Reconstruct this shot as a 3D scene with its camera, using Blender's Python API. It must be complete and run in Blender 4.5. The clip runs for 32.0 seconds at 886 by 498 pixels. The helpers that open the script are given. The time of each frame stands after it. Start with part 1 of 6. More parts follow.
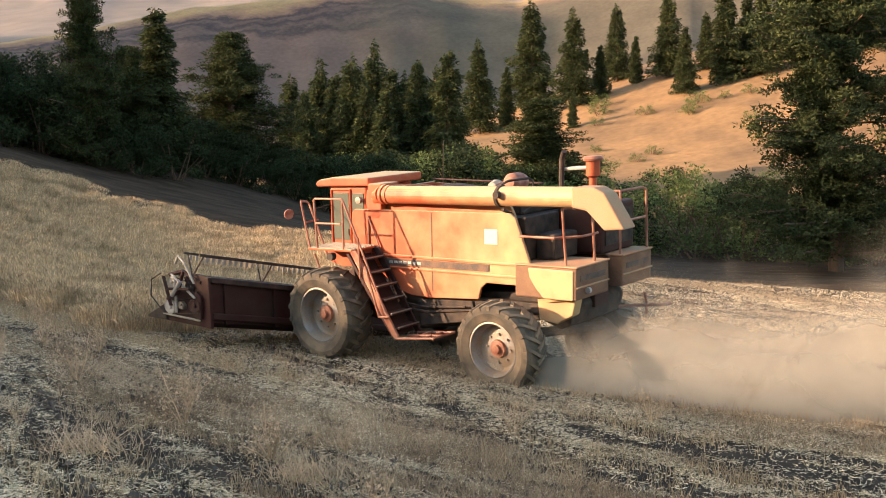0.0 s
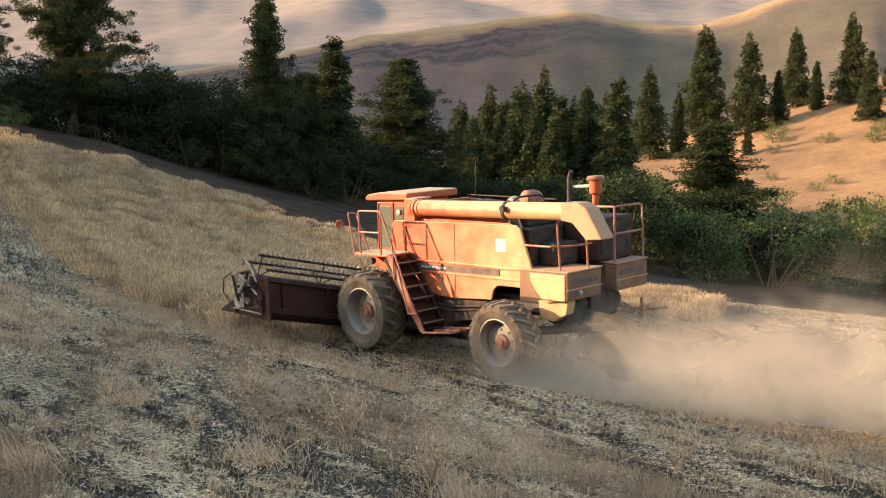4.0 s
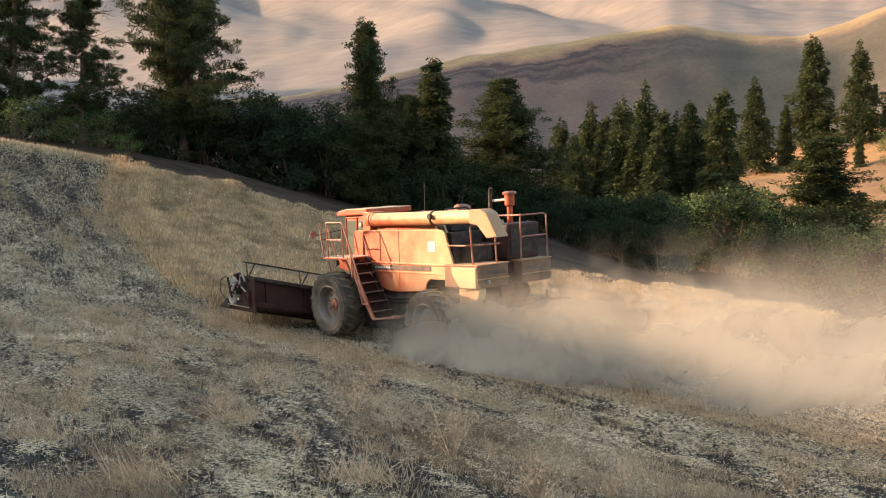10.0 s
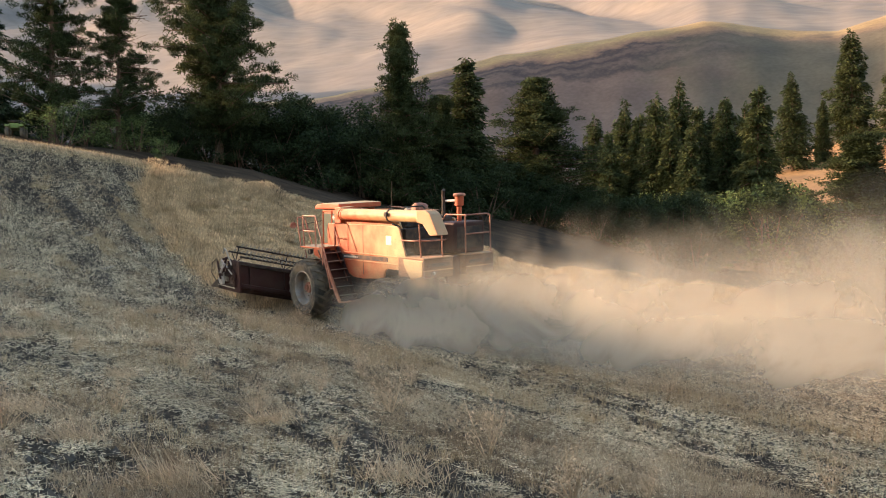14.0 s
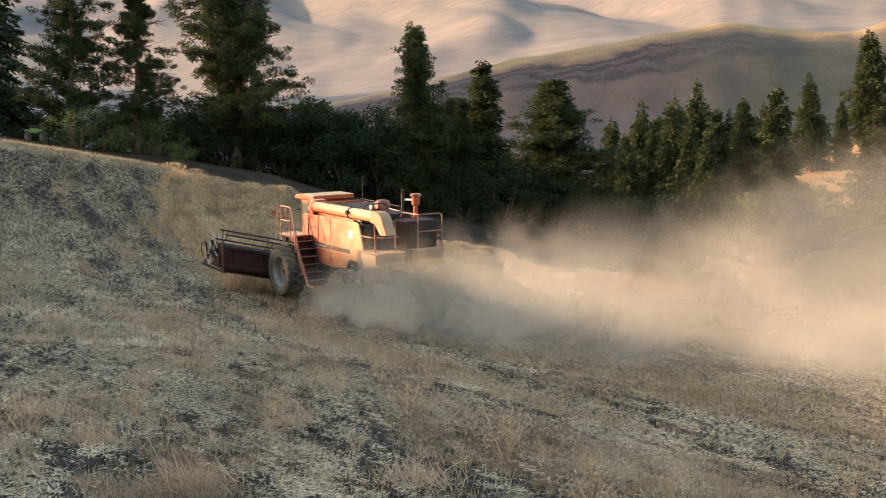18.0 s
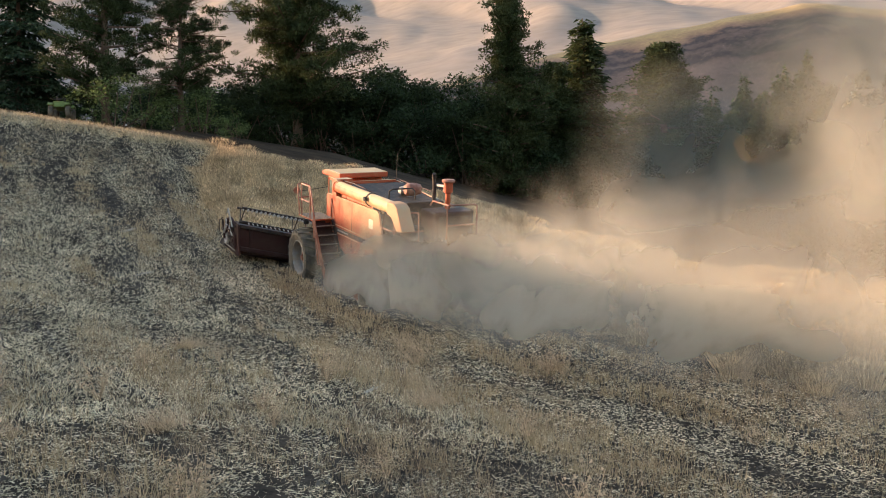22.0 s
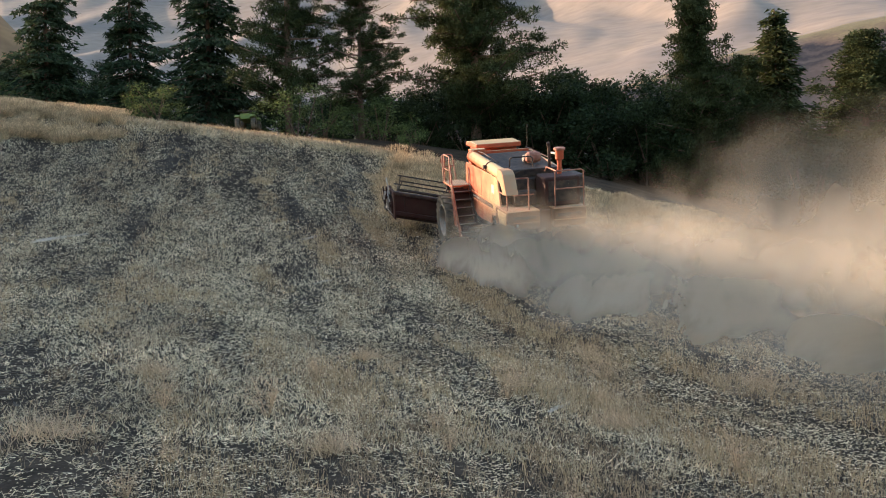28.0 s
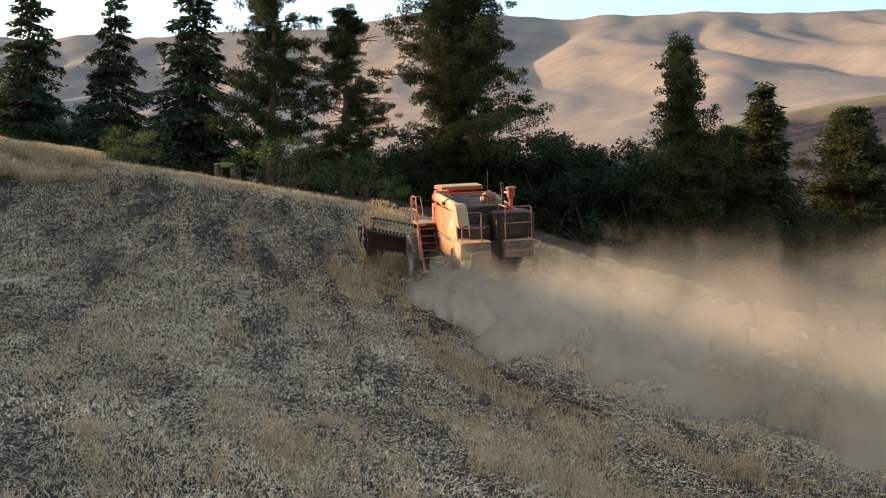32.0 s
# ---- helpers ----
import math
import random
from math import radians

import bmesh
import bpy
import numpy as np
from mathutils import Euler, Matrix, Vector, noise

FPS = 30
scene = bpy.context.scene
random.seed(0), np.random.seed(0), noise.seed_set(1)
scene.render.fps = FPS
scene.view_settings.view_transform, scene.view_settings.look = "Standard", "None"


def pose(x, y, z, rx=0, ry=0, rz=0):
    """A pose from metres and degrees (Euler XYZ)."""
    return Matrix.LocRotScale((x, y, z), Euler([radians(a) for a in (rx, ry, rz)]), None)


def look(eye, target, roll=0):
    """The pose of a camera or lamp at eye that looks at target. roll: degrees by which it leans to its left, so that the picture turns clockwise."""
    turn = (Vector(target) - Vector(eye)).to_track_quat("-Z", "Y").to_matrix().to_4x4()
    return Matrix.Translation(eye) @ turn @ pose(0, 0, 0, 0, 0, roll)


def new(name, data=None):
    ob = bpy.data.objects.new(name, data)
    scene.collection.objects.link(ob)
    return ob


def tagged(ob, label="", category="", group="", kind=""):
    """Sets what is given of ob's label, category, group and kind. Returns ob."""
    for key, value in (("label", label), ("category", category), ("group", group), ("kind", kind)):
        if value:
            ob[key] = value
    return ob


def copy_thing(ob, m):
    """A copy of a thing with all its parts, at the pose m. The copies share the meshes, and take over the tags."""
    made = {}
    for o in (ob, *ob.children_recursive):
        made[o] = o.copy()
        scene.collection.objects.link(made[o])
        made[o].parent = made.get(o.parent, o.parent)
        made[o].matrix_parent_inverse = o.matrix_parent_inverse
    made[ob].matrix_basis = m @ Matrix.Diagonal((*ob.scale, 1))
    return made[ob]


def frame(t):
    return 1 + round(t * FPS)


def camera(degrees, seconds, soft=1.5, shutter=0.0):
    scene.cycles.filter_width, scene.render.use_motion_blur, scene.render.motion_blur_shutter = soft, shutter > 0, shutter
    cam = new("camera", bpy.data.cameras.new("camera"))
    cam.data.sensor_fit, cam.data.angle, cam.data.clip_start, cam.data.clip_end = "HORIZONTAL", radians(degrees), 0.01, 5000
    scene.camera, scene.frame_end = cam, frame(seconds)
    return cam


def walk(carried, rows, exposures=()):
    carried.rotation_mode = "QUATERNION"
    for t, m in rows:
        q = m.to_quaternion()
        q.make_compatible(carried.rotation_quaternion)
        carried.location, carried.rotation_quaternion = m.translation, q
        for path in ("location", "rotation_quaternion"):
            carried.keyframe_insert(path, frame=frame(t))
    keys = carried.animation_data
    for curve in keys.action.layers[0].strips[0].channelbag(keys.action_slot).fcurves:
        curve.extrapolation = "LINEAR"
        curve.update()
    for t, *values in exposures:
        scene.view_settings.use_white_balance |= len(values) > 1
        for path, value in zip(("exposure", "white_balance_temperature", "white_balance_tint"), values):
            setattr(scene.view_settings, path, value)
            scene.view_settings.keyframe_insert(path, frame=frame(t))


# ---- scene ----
cam = camera(46.29, 32.0, 1.0)


def aim(x, y, z, yaw, pitch, roll):
    """A camera at x, y, z that looks along a bearing to the left of +y and a pitch."""
    a, p = radians(yaw), radians(pitch)
    eye = Vector((x, y, z))
    return look(eye, eye + Vector((-math.sin(a) * math.cos(p), math.cos(a) * math.cos(p), math.sin(p))), roll)


PATH = [
    (0.0, 0.00, 0.00, 0.00, 0.00, -2.55, -0.73),
    (0.5, 0.00, 0.00, 0.00, 1.30, -2.39, -0.40),
    (1.0, 0.00, 0.00, 0.00, 2.36, -2.17, -0.11),
    (1.5, 0.00, 0.00, 0.00, 3.66, -1.85, 0.13),
    (2.0, 0.00, 0.00, 0.00, 5.59, -1.59, 0.40),
    (2.5, 0.00, 0.00, 0.00, 7.12, -1.52, 0.65),
    (3.0, 0.00, 0.00, 0.00, 7.58, -1.51, 0.84),
    (3.5, 0.00, 0.00, 0.00, 8.29, -1.26, 0.60),
    (5.5, 0.00, 0.00, 0.00, 11.44, -1.00, 0.49),
    (6.0, 0.00, 0.00, 0.00, 12.20, -0.79, 0.20),
    (6.5, 0.00, 0.00, 0.00, 12.86, -0.62, 0.26),
    (7.0, 0.00, 0.00, 0.00, 13.18, -0.52, 0.61),
    (7.5, 0.00, 0.00, 0.00, 13.38, -0.48, 0.79),
    (8.0, 0.00, 0.00, 0.00, 13.55, -0.41, 0.91),
    (8.5, 0.00, 0.00, 0.00, 13.75, -0.26, 0.72),
    (9.0, 0.00, 0.00, 0.00, 14.15, -0.20, 0.23),
    (9.5, 0.00, 0.00, 0.00, 14.58, -0.15, -0.23),
    (10.0, 0.00, 0.00, 0.00, 14.72, -0.10, -0.27),
    (10.5, 0.00, 0.00, 0.00, 14.88, 0.01, -0.17),
    (11.0, 0.00, 0.00, 0.00, 15.06, 0.15, -0.45),
    (11.5, 0.00, 0.00, 0.00, 15.26, 0.30, -0.58),
    (12.0, 0.00, 0.00, 0.00, 15.67, 0.26, -0.52),
    (12.5, 0.00, 0.00, 0.00, 15.82, 0.06, -0.46),
    (13.0, 0.00, 0.00, 0.00, 15.86, -0.08, -0.53),
    (13.5, 0.00, 0.00, 0.00, 16.23, -0.15, -0.76),
    (14.0, 0.00, 0.00, 0.00, 16.60, -0.08, -0.70),
    (14.5, 0.00, 0.00, 0.00, 16.88, 0.09, -0.46),
    (16.5, 0.00, 0.00, 0.00, 17.16, 0.10, -0.56),
    (17.0, 0.00, 0.00, 0.00, 17.17, 0.37, -0.76),
    (17.5, 0.00, 0.00, 0.00, 17.24, 0.30, -1.00),
    (18.0, 0.00, 0.00, 0.00, 17.55, 0.10, -0.90),
    (18.5, 0.00, 0.00, 0.00, 18.38, 0.08, -0.47),
    (19.0, -1.62, 3.19, 0.00, 18.73, 0.35, -0.88),
    (19.5, -3.83, 7.52, 0.00, 18.59, 0.11, -1.62),
    (20.0, -4.06, 7.98, 0.00, 18.84, -0.33, -1.28),
    (20.5, -4.47, 8.78, 0.00, 19.10, -0.49, -0.47),
    (21.0, -4.59, 9.01, 0.00, 19.36, -0.84, -0.91),
    (21.5, -5.04, 9.89, 0.00, 20.04, -0.75, -1.18),
    (22.0, -5.12, 10.04, 0.00, 21.22, -0.21, -1.31),
    (22.5, -5.16, 10.12, 0.00, 21.80, -0.13, -1.64),
    (23.0, -5.22, 10.24, 0.00, 21.97, -0.17, -1.66),
    (23.5, -5.25, 10.31, 0.00, 22.39, -0.25, -1.50),
    (24.0, -5.28, 10.35, 0.00, 23.17, -0.21, -1.52),
    (24.5, -5.34, 10.48, 0.00, 24.21, 0.07, -1.95),
    (25.0, -5.39, 10.57, 0.00, 25.00, 0.06, -2.24),
    (25.5, -5.43, 10.66, 0.00, 26.07, -0.10, -2.30),
    (26.0, -5.46, 10.71, 0.00, 27.58, -0.24, -1.99),
    (26.5, -5.53, 10.86, 0.00, 28.65, -0.34, -1.25),
    (28.5, -5.74, 11.26, 0.00, 31.71, 0.77, -2.15),
    (29.0, -5.78, 11.34, 0.00, 32.08, 1.13, -1.85),
    (29.5, -5.89, 11.56, 0.00, 32.25, 0.91, -1.19),
    (30.0, -5.96, 11.69, 0.00, 30.67, 1.71, -0.95),
    (30.5, -6.04, 11.86, 0.00, 30.44, 3.63, -0.85),
    (31.0, -6.09, 11.96, 0.00, 30.56, 3.83, -0.70),
    (31.5, -6.17, 12.10, 0.00, 30.09, 3.55, 0.00),
    (32.0, -6.24, 12.25, 0.00, 30.03, 3.70, 0.50),
]
walk(cam, [(t, aim(*row)) for t, *row in PATH], exposures=[(0.0, 1.75, 6500, 10), (25.0, 1.75, 6400, 10), (29.0, 1.75, 6100, 10), (30.2, 1.7, 6150, 10), (30.9, 1.5, 6500, 10), (32.0, 1.5, 6500, 10)])
# the machine: seconds, place, heading, pitch, roll
MACHINE = [
    (0.0, -0.72, 20.67, -2.85, 49.65, 4.60, -5.62),
    (1.5, -1.81, 21.63, -2.71, 50.31, 5.09, -6.25),
    (3.0, -2.94, 22.58, -2.62, 51.13, 4.91, -6.39),
    (4.5, -4.10, 23.53, -2.55, 51.96, 4.43, -6.22),
    (6.0, -5.28, 24.52, -2.49, 52.74, 3.93, -5.86),
    (8.0, -6.87, 25.88, -2.41, 53.54, 3.55, -5.27),
    (10.0, -8.45, 27.29, -2.32, 53.97, 3.74, -4.72),
    (12.0, -10.01, 28.73, -2.18, 53.98, 4.58, -4.30),
    (13.0, -10.77, 29.45, -2.10, 53.81, 5.24, -4.17),
    (14.5, -11.87, 30.53, -1.95, 53.36, 6.45, -4.07),
    (16.0, -12.94, 31.59, -1.77, 52.67, 7.88, -4.07),
    (17.5, -13.97, 32.62, -1.55, 51.78, 9.42, -4.18),
    (18.5, -14.62, 33.29, -1.39, 51.08, 10.45, -4.29),
    (19.0, -15.53, 34.46, -1.46, 50.61, 11.02, -3.79),
    (19.5, -16.71, 35.91, -1.58, 50.22, 11.58, -2.99),
    (20.0, -17.10, 36.35, -1.50, 49.86, 12.07, -3.00),
    (20.5, -17.56, 36.88, -1.37, 49.64, 12.42, -3.55),
    (21.0, -17.81, 37.29, -1.35, 48.94, 13.01, -2.95),
    (21.5, -18.25, 37.82, -1.29, 48.55, 13.43, -2.87),
    (22.5, -18.86, 38.46, -1.07, 47.86, 14.16, -3.12),
    (23.0, -19.16, 38.79, -0.96, 47.47, 14.48, -3.22),
    (24.0, -19.73, 39.40, -0.71, 46.72, 15.03, -3.42),
    (25.0, -20.32, 40.02, -0.48, 46.00, 15.42, -3.55),
    (26.0, -20.77, 40.71, -0.22, 45.14, 15.58, -3.91),
    (27.5, -21.72, 41.71, 0.15, 44.16, 15.74, -3.65),
    (29.0, -22.55, 42.85, 0.59, 43.31, 15.44, -4.29),
    (30.0, -23.23, 43.62, 0.77, 42.86, 15.10, -3.99),
    (31.0, -23.85, 44.53, 1.10, 42.59, 14.73, -4.82),
    (32.0, -24.53, 45.57, 1.34, 42.27, 14.42, -4.96),
]

# world, sun, exposure
SUN_AZ, SUN_EL = 96.0, 13.8


def bearing(az, r=1.0):
    """Point on the plan at a bearing (degrees left of +y) and distance."""
    a = radians(az)
    return -math.sin(a) * r, math.cos(a) * r


world = bpy.data.worlds.new("sky")
scene.world = world
world.use_nodes = True
_bg = world.node_tree.nodes["Background"]
_sky = world.node_tree.nodes.new("ShaderNodeTexSky")
_sky.sky_type = "NISHITA"
_sky.sun_disc = False
_sky.sun_elevation = radians(SUN_EL)
_sky.sun_rotation = radians(-SUN_AZ)
_sky.dust_density = 2.0
_sky.air_density = 1.2
world.node_tree.links.new(_sky.outputs["Color"], _bg.inputs["Color"])
_bg.inputs["Strength"].default_value = 0.15
_sx, _sy = bearing(SUN_AZ)
_lamp = bpy.data.lights.new("sun", "SUN")
_lamp.energy, _lamp.angle, _lamp.color = 3.6, radians(0.6), (1.0, 0.68, 0.44)
_sun = new("sun", _lamp)
_sun.matrix_world = look((0, 0, 50), (-_sx * 100, -_sy * 100, 50 - 100 * math.tan(radians(SUN_EL))))


# ---- materials ----
def mat(name, base, rough=0.8, metal=0.0, var=0.25, scale=6.0, fine=60.0, second=None, bump=0.2, rand=0.0, spec=0.3, island=0.0, translucent=0.0, stretch=(1, 1, 1)):
    """Procedural surface: a base colour broken up at two scales towards a second colour, with fine relief."""
    m = bpy.data.materials.new(name)
    m.use_nodes = True
    nt = m.node_tree
    n, l = nt.nodes, nt.links
    b = n["Principled BSDF"]
    tc = n.new("ShaderNodeTexCoord")
    mp = n.new("ShaderNodeMapping")
    mp.inputs["Scale"].default_value = stretch
    l.new(tc.outputs["Object"], mp.inputs["Vector"])
    big, small = n.new("ShaderNodeTexNoise"), n.new("ShaderNodeTexNoise")
    big.inputs["Scale"].default_value, small.inputs["Scale"].default_value = scale, fine
    big.inputs["Detail"].default_value, small.inputs["Detail"].default_value = 6, 3
    for t in (big, small):
        l.new(mp.outputs["Vector"], t.inputs["Vector"])
    ramp = n.new("ShaderNodeMapRange")
    ramp.inputs["From Min"].default_value, ramp.inputs["From Max"].default_value = 0.35, 0.68
    l.new(big.outputs["Fac"], ramp.inputs["Value"])
    mix = n.new("ShaderNodeMix")
    mix.data_type = "RGBA"
    sec = second or tuple(c * (1 - var) for c in base)
    mix.inputs["A"].default_value, mix.inputs["B"].default_value = (*base, 1), (*sec, 1)
    l.new(ramp.outputs["Result"], mix.inputs["Factor"])
    hsv = n.new("ShaderNodeHueSaturation")
    l.new(mix.outputs["Result"], hsv.inputs["Color"])
    val = n.new("ShaderNodeMapRange")
    val.inputs["To Min"].default_value, val.inputs["To Max"].default_value = 1 - var, 1 + var
    l.new(small.outputs["Fac"], val.inputs["Value"])
    last = val.outputs["Result"]
    if rand or island:
        src = n.new("ShaderNodeNewGeometry").outputs["Random Per Island"] if island else n.new("ShaderNodeObjectInfo").outputs["Random"]
        rr = n.new("ShaderNodeMapRange")
        rr.inputs["To Min"].default_value, rr.inputs["To Max"].default_value = 1 - (rand or island), 1 + (rand or island)
        l.new(src, rr.inputs["Value"])
        mul = n.new("ShaderNodeMath")
        mul.operation = "MULTIPLY"
        l.new(last, mul.inputs[0])
        l.new(rr.outputs["Result"], mul.inputs[1])
        last = mul.outputs[0]
    l.new(last, hsv.inputs["Value"])
    l.new(hsv.outputs["Color"], b.inputs["Base Color"])
    b.inputs["Roughness"].default_value, b.inputs["Metallic"].default_value = rough, metal
    b.inputs["Specular IOR Level"].default_value = spec
    if bump:
        bp = n.new("ShaderNodeBump")
        bp.inputs["Strength"].default_value, bp.inputs["Distance"].default_value = bump, 0.02
        l.new(small.outputs["Fac"], bp.inputs["Height"])
        l.new(bp.outputs["Normal"], b.inputs["Normal"])
    if translucent:
        tr, ms = n.new("ShaderNodeBsdfTranslucent"), n.new("ShaderNodeMixShader")
        l.new(hsv.outputs["Color"], tr.inputs["Color"])
        ms.inputs["Fac"].default_value = translucent
        l.new(b.outputs["BSDF"], ms.inputs[1])
        l.new(tr.outputs["BSDF"], ms.inputs[2])
        l.new(ms.outputs["Shader"], n["Material Output"].inputs["Surface"])
    return m


M = dict(
    paint=None,
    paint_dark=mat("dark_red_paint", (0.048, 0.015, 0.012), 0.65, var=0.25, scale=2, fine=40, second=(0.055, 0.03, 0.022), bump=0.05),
    dusty=mat("dusty_deck_paint", (0.42, 0.29, 0.175), 0.9, var=0.15, scale=2, fine=50, second=(0.55, 0.26, 0.14)),
    black=mat("dark_machinery", (0.03, 0.025, 0.022), 0.7, var=0.3, scale=5, fine=60, second=(0.09, 0.06, 0.045)),
    rubber=mat("dusty_tyre_rubber", (0.075, 0.064, 0.052), 0.9, var=0.25, scale=2.2, fine=50, second=(0.24, 0.18, 0.12)),
    rim=mat("scuffed_grey_rim", (0.30, 0.285, 0.27), 0.55, 0.4, var=0.2, scale=4, fine=30, second=(0.3, 0.22, 0.15)),
    steel=mat("worn_dull_steel", (0.30, 0.26, 0.22), 0.55, 0.5, var=0.2, scale=8, fine=60),
    # pane colour lightened to carry a reflection of the sky
    glass=mat("sky_toned_cab_glass", (0.13, 0.14, 0.11), 0.2, 0.0, var=0.1, scale=2, fine=20, bump=0, spec=0.6),
    rail=mat("worn_red_tube", (0.25, 0.085, 0.052), 0.5, var=0.25, scale=4, fine=40, second=(0.44, 0.22, 0.14), bump=0.05),
    # tail paint: grime, darkened further for the shade on the rear faces
    tail=mat("grimy_shaded_tail_paint", (0.26, 0.15, 0.088), 0.8, var=0.25, scale=2, fine=40, second=(0.17, 0.085, 0.055), bump=0.1),
    white=mat("faded_white_decal", (0.75, 0.68, 0.5), 0.7, var=0.1, scale=20, fine=80),
    stripe=mat("worn_black_stripe", (0.10, 0.08, 0.07), 0.7, var=0.3, scale=5, fine=40, second=(0.2, 0.12, 0.08)),
    letter=mat("worn_silver_lettering", (0.5, 0.45, 0.4), 0.6, var=0.2, scale=10, fine=60),
    canvas=mat("pale_reel_bat", (0.42, 0.37, 0.30), 0.8, var=0.25, scale=4, fine=40),
)


def dusty_paint(name):
    """Faded red paint, caked with pale field dust towards the rear of the machine."""
    m = mat(name, (0.45, 0.078, 0.03), 0.5, var=0.16, scale=1.3, fine=40, second=(0.50, 0.125, 0.055), bump=0.05)
    n, l = m.node_tree.nodes, m.node_tree.links
    tc, sep = n.new("ShaderNodeTexCoord"), n.new("ShaderNodeSeparateXYZ")
    l.new(tc.outputs["Object"], sep.inputs["Vector"])
    blotch = n.new("ShaderNodeTexNoise")
    blotch.inputs["Scale"].default_value, blotch.inputs["Detail"].default_value = 1.7, 7
    l.new(tc.outputs["Object"], blotch.inputs["Vector"])
    run = n.new("ShaderNodeMapRange")
    run.inputs["From Min"].default_value, run.inputs["From Max"].default_value = -0.3, -4.2
    run.inputs["To Min"].default_value, run.inputs["To Max"].default_value = -0.13, 0.48
    l.new(sep.outputs["X"], run.inputs["Value"])
    add = n.new("ShaderNodeMath")
    l.new(run.outputs["Result"], add.inputs[0])
    l.new(blotch.outputs["Fac"], add.inputs[1])
    geo, up = n.new("ShaderNodeNewGeometry"), n.new("ShaderNodeSeparateXYZ")
    l.new(geo.outputs["Normal"], up.inputs["Vector"])
    settle = n.new("ShaderNodeMapRange")
    settle.inputs["From Min"].default_value, settle.inputs["From Max"].default_value = 0.35, 0.95
    settle.inputs["To Min"].default_value, settle.inputs["To Max"].default_value = 0.0, 0.75
    l.new(up.outputs["Z"], settle.inputs["Value"])
    top = n.new("ShaderNodeMath")
    l.new(add.outputs[0], top.inputs[0])
    l.new(settle.outputs["Result"], top.inputs[1])
    add = top
    cut = n.new("ShaderNodeMapRange")
    cut.inputs["From Min"].default_value, cut.inputs["From Max"].default_value = 0.44, 1.02
    l.new(add.outputs[0], cut.inputs["Value"])
    mix = n.new("ShaderNodeMix")
    mix.data_type = "RGBA"
    b = n["Principled BSDF"]
    l.new(b.inputs["Base Color"].links[0].from_socket, mix.inputs["A"])
    mix.inputs["B"].default_value = (0.53, 0.37, 0.19, 1)
    l.new(cut.outputs["Result"], mix.inputs["Factor"])
    l.new(mix.outputs["Result"], b.inputs["Base Color"])
    return m


M["paint"] = dusty_paint("faded_red_paint")


# ---- building helpers ----
def part(name, bm, material, parent=None, label="", smooth=False):
    me = bpy.data.meshes.new(name)
    bm.to_mesh(me)
    bm.free()
    for s in (material if isinstance(material, (list, tuple)) else [material]):
        me.materials.append(s)
    if smooth:
        for p in me.polygons:
            p.use_smooth = True
    ob = new(name, me)
    if parent is not None:
        ob.parent = parent
    if label:
        ob["label"] = label
    return ob


def mesh_of(name, verts, faces, material, mat_ids=None):
    me = bpy.data.meshes.new(name)
    me.from_pydata(verts, [], faces)
    for s in (material if isinstance(material, (list, tuple)) else [material]):
        me.materials.append(s)
    if mat_ids is not None:
        me.polygons.foreach_set("material_index", mat_ids)
    me.update()
    return me


def empty(name, m=None):
    ob = new(name)
    ob.empty_display_size = 0.5
    if m is not None:
        ob.matrix_world = m
    return ob


def add_box(bm, lo, hi, bevel=0.0):
    c = [(a + b) / 2 for a, b in zip(lo, hi)]
    s = [abs(b - a) for a, b in zip(lo, hi)]
    r = bmesh.ops.create_cube(bm, size=1, matrix=Matrix.Translation(c) @ Matrix.Diagonal((*s, 1)))
    if bevel:
        es = list({e for v in r["verts"] for e in v.link_edges})
        bmesh.ops.bevel(bm, geom=es, offset=bevel, segments=2, affect="EDGES", profile=0.5)
    return bm


def box(lo, hi, bevel=0.0):
    return add_box(bmesh.new(), lo, hi, bevel)


def add_rod(bm, a, b, r=0.02, seg=8, r2=None):
    a, b = Vector(a), Vector(b)
    d = b - a
    m = Matrix.Translation((a + b) / 2) @ d.to_track_quat("Z", "Y").to_matrix().to_4x4()
    bmesh.ops.create_cone(bm, cap_ends=True, segments=seg, radius1=r, radius2=r if r2 is None else r2, depth=d.length, matrix=m)
    return bm


def rods(segments, r=0.02, seg=8):
    bm = bmesh.new()
    for pts in segments:
        for a, b in zip(pts, pts[1:]):
            add_rod(bm, a, b, r, seg)
        for p in pts[1:-1]:
            bmesh.ops.create_uvsphere(bm, u_segments=6, v_segments=4, radius=r, matrix=Matrix.Translation(p))
    return bm


def prism(outline, y0, y1, bevel=0.0):
    """A plate: an outline in x, z pulled from y0 to y1."""
    bm = bmesh.new()
    f = bm.faces.new([bm.verts.new((x, y0, z)) for x, z in outline])
    g = bmesh.ops.extrude_face_region(bm, geom=[f])
    vs = [v for v in g["geom"] if isinstance(v, bmesh.types.BMVert)]
    bmesh.ops.translate(bm, verts=vs, vec=(0, y1 - y0, 0))
    bmesh.ops.recalc_face_normals(bm, faces=bm.faces)
    if bevel:
        bmesh.ops.bevel(bm, geom=list(bm.edges), offset=bevel, segments=2, affect="EDGES", profile=0.5)
    return bm


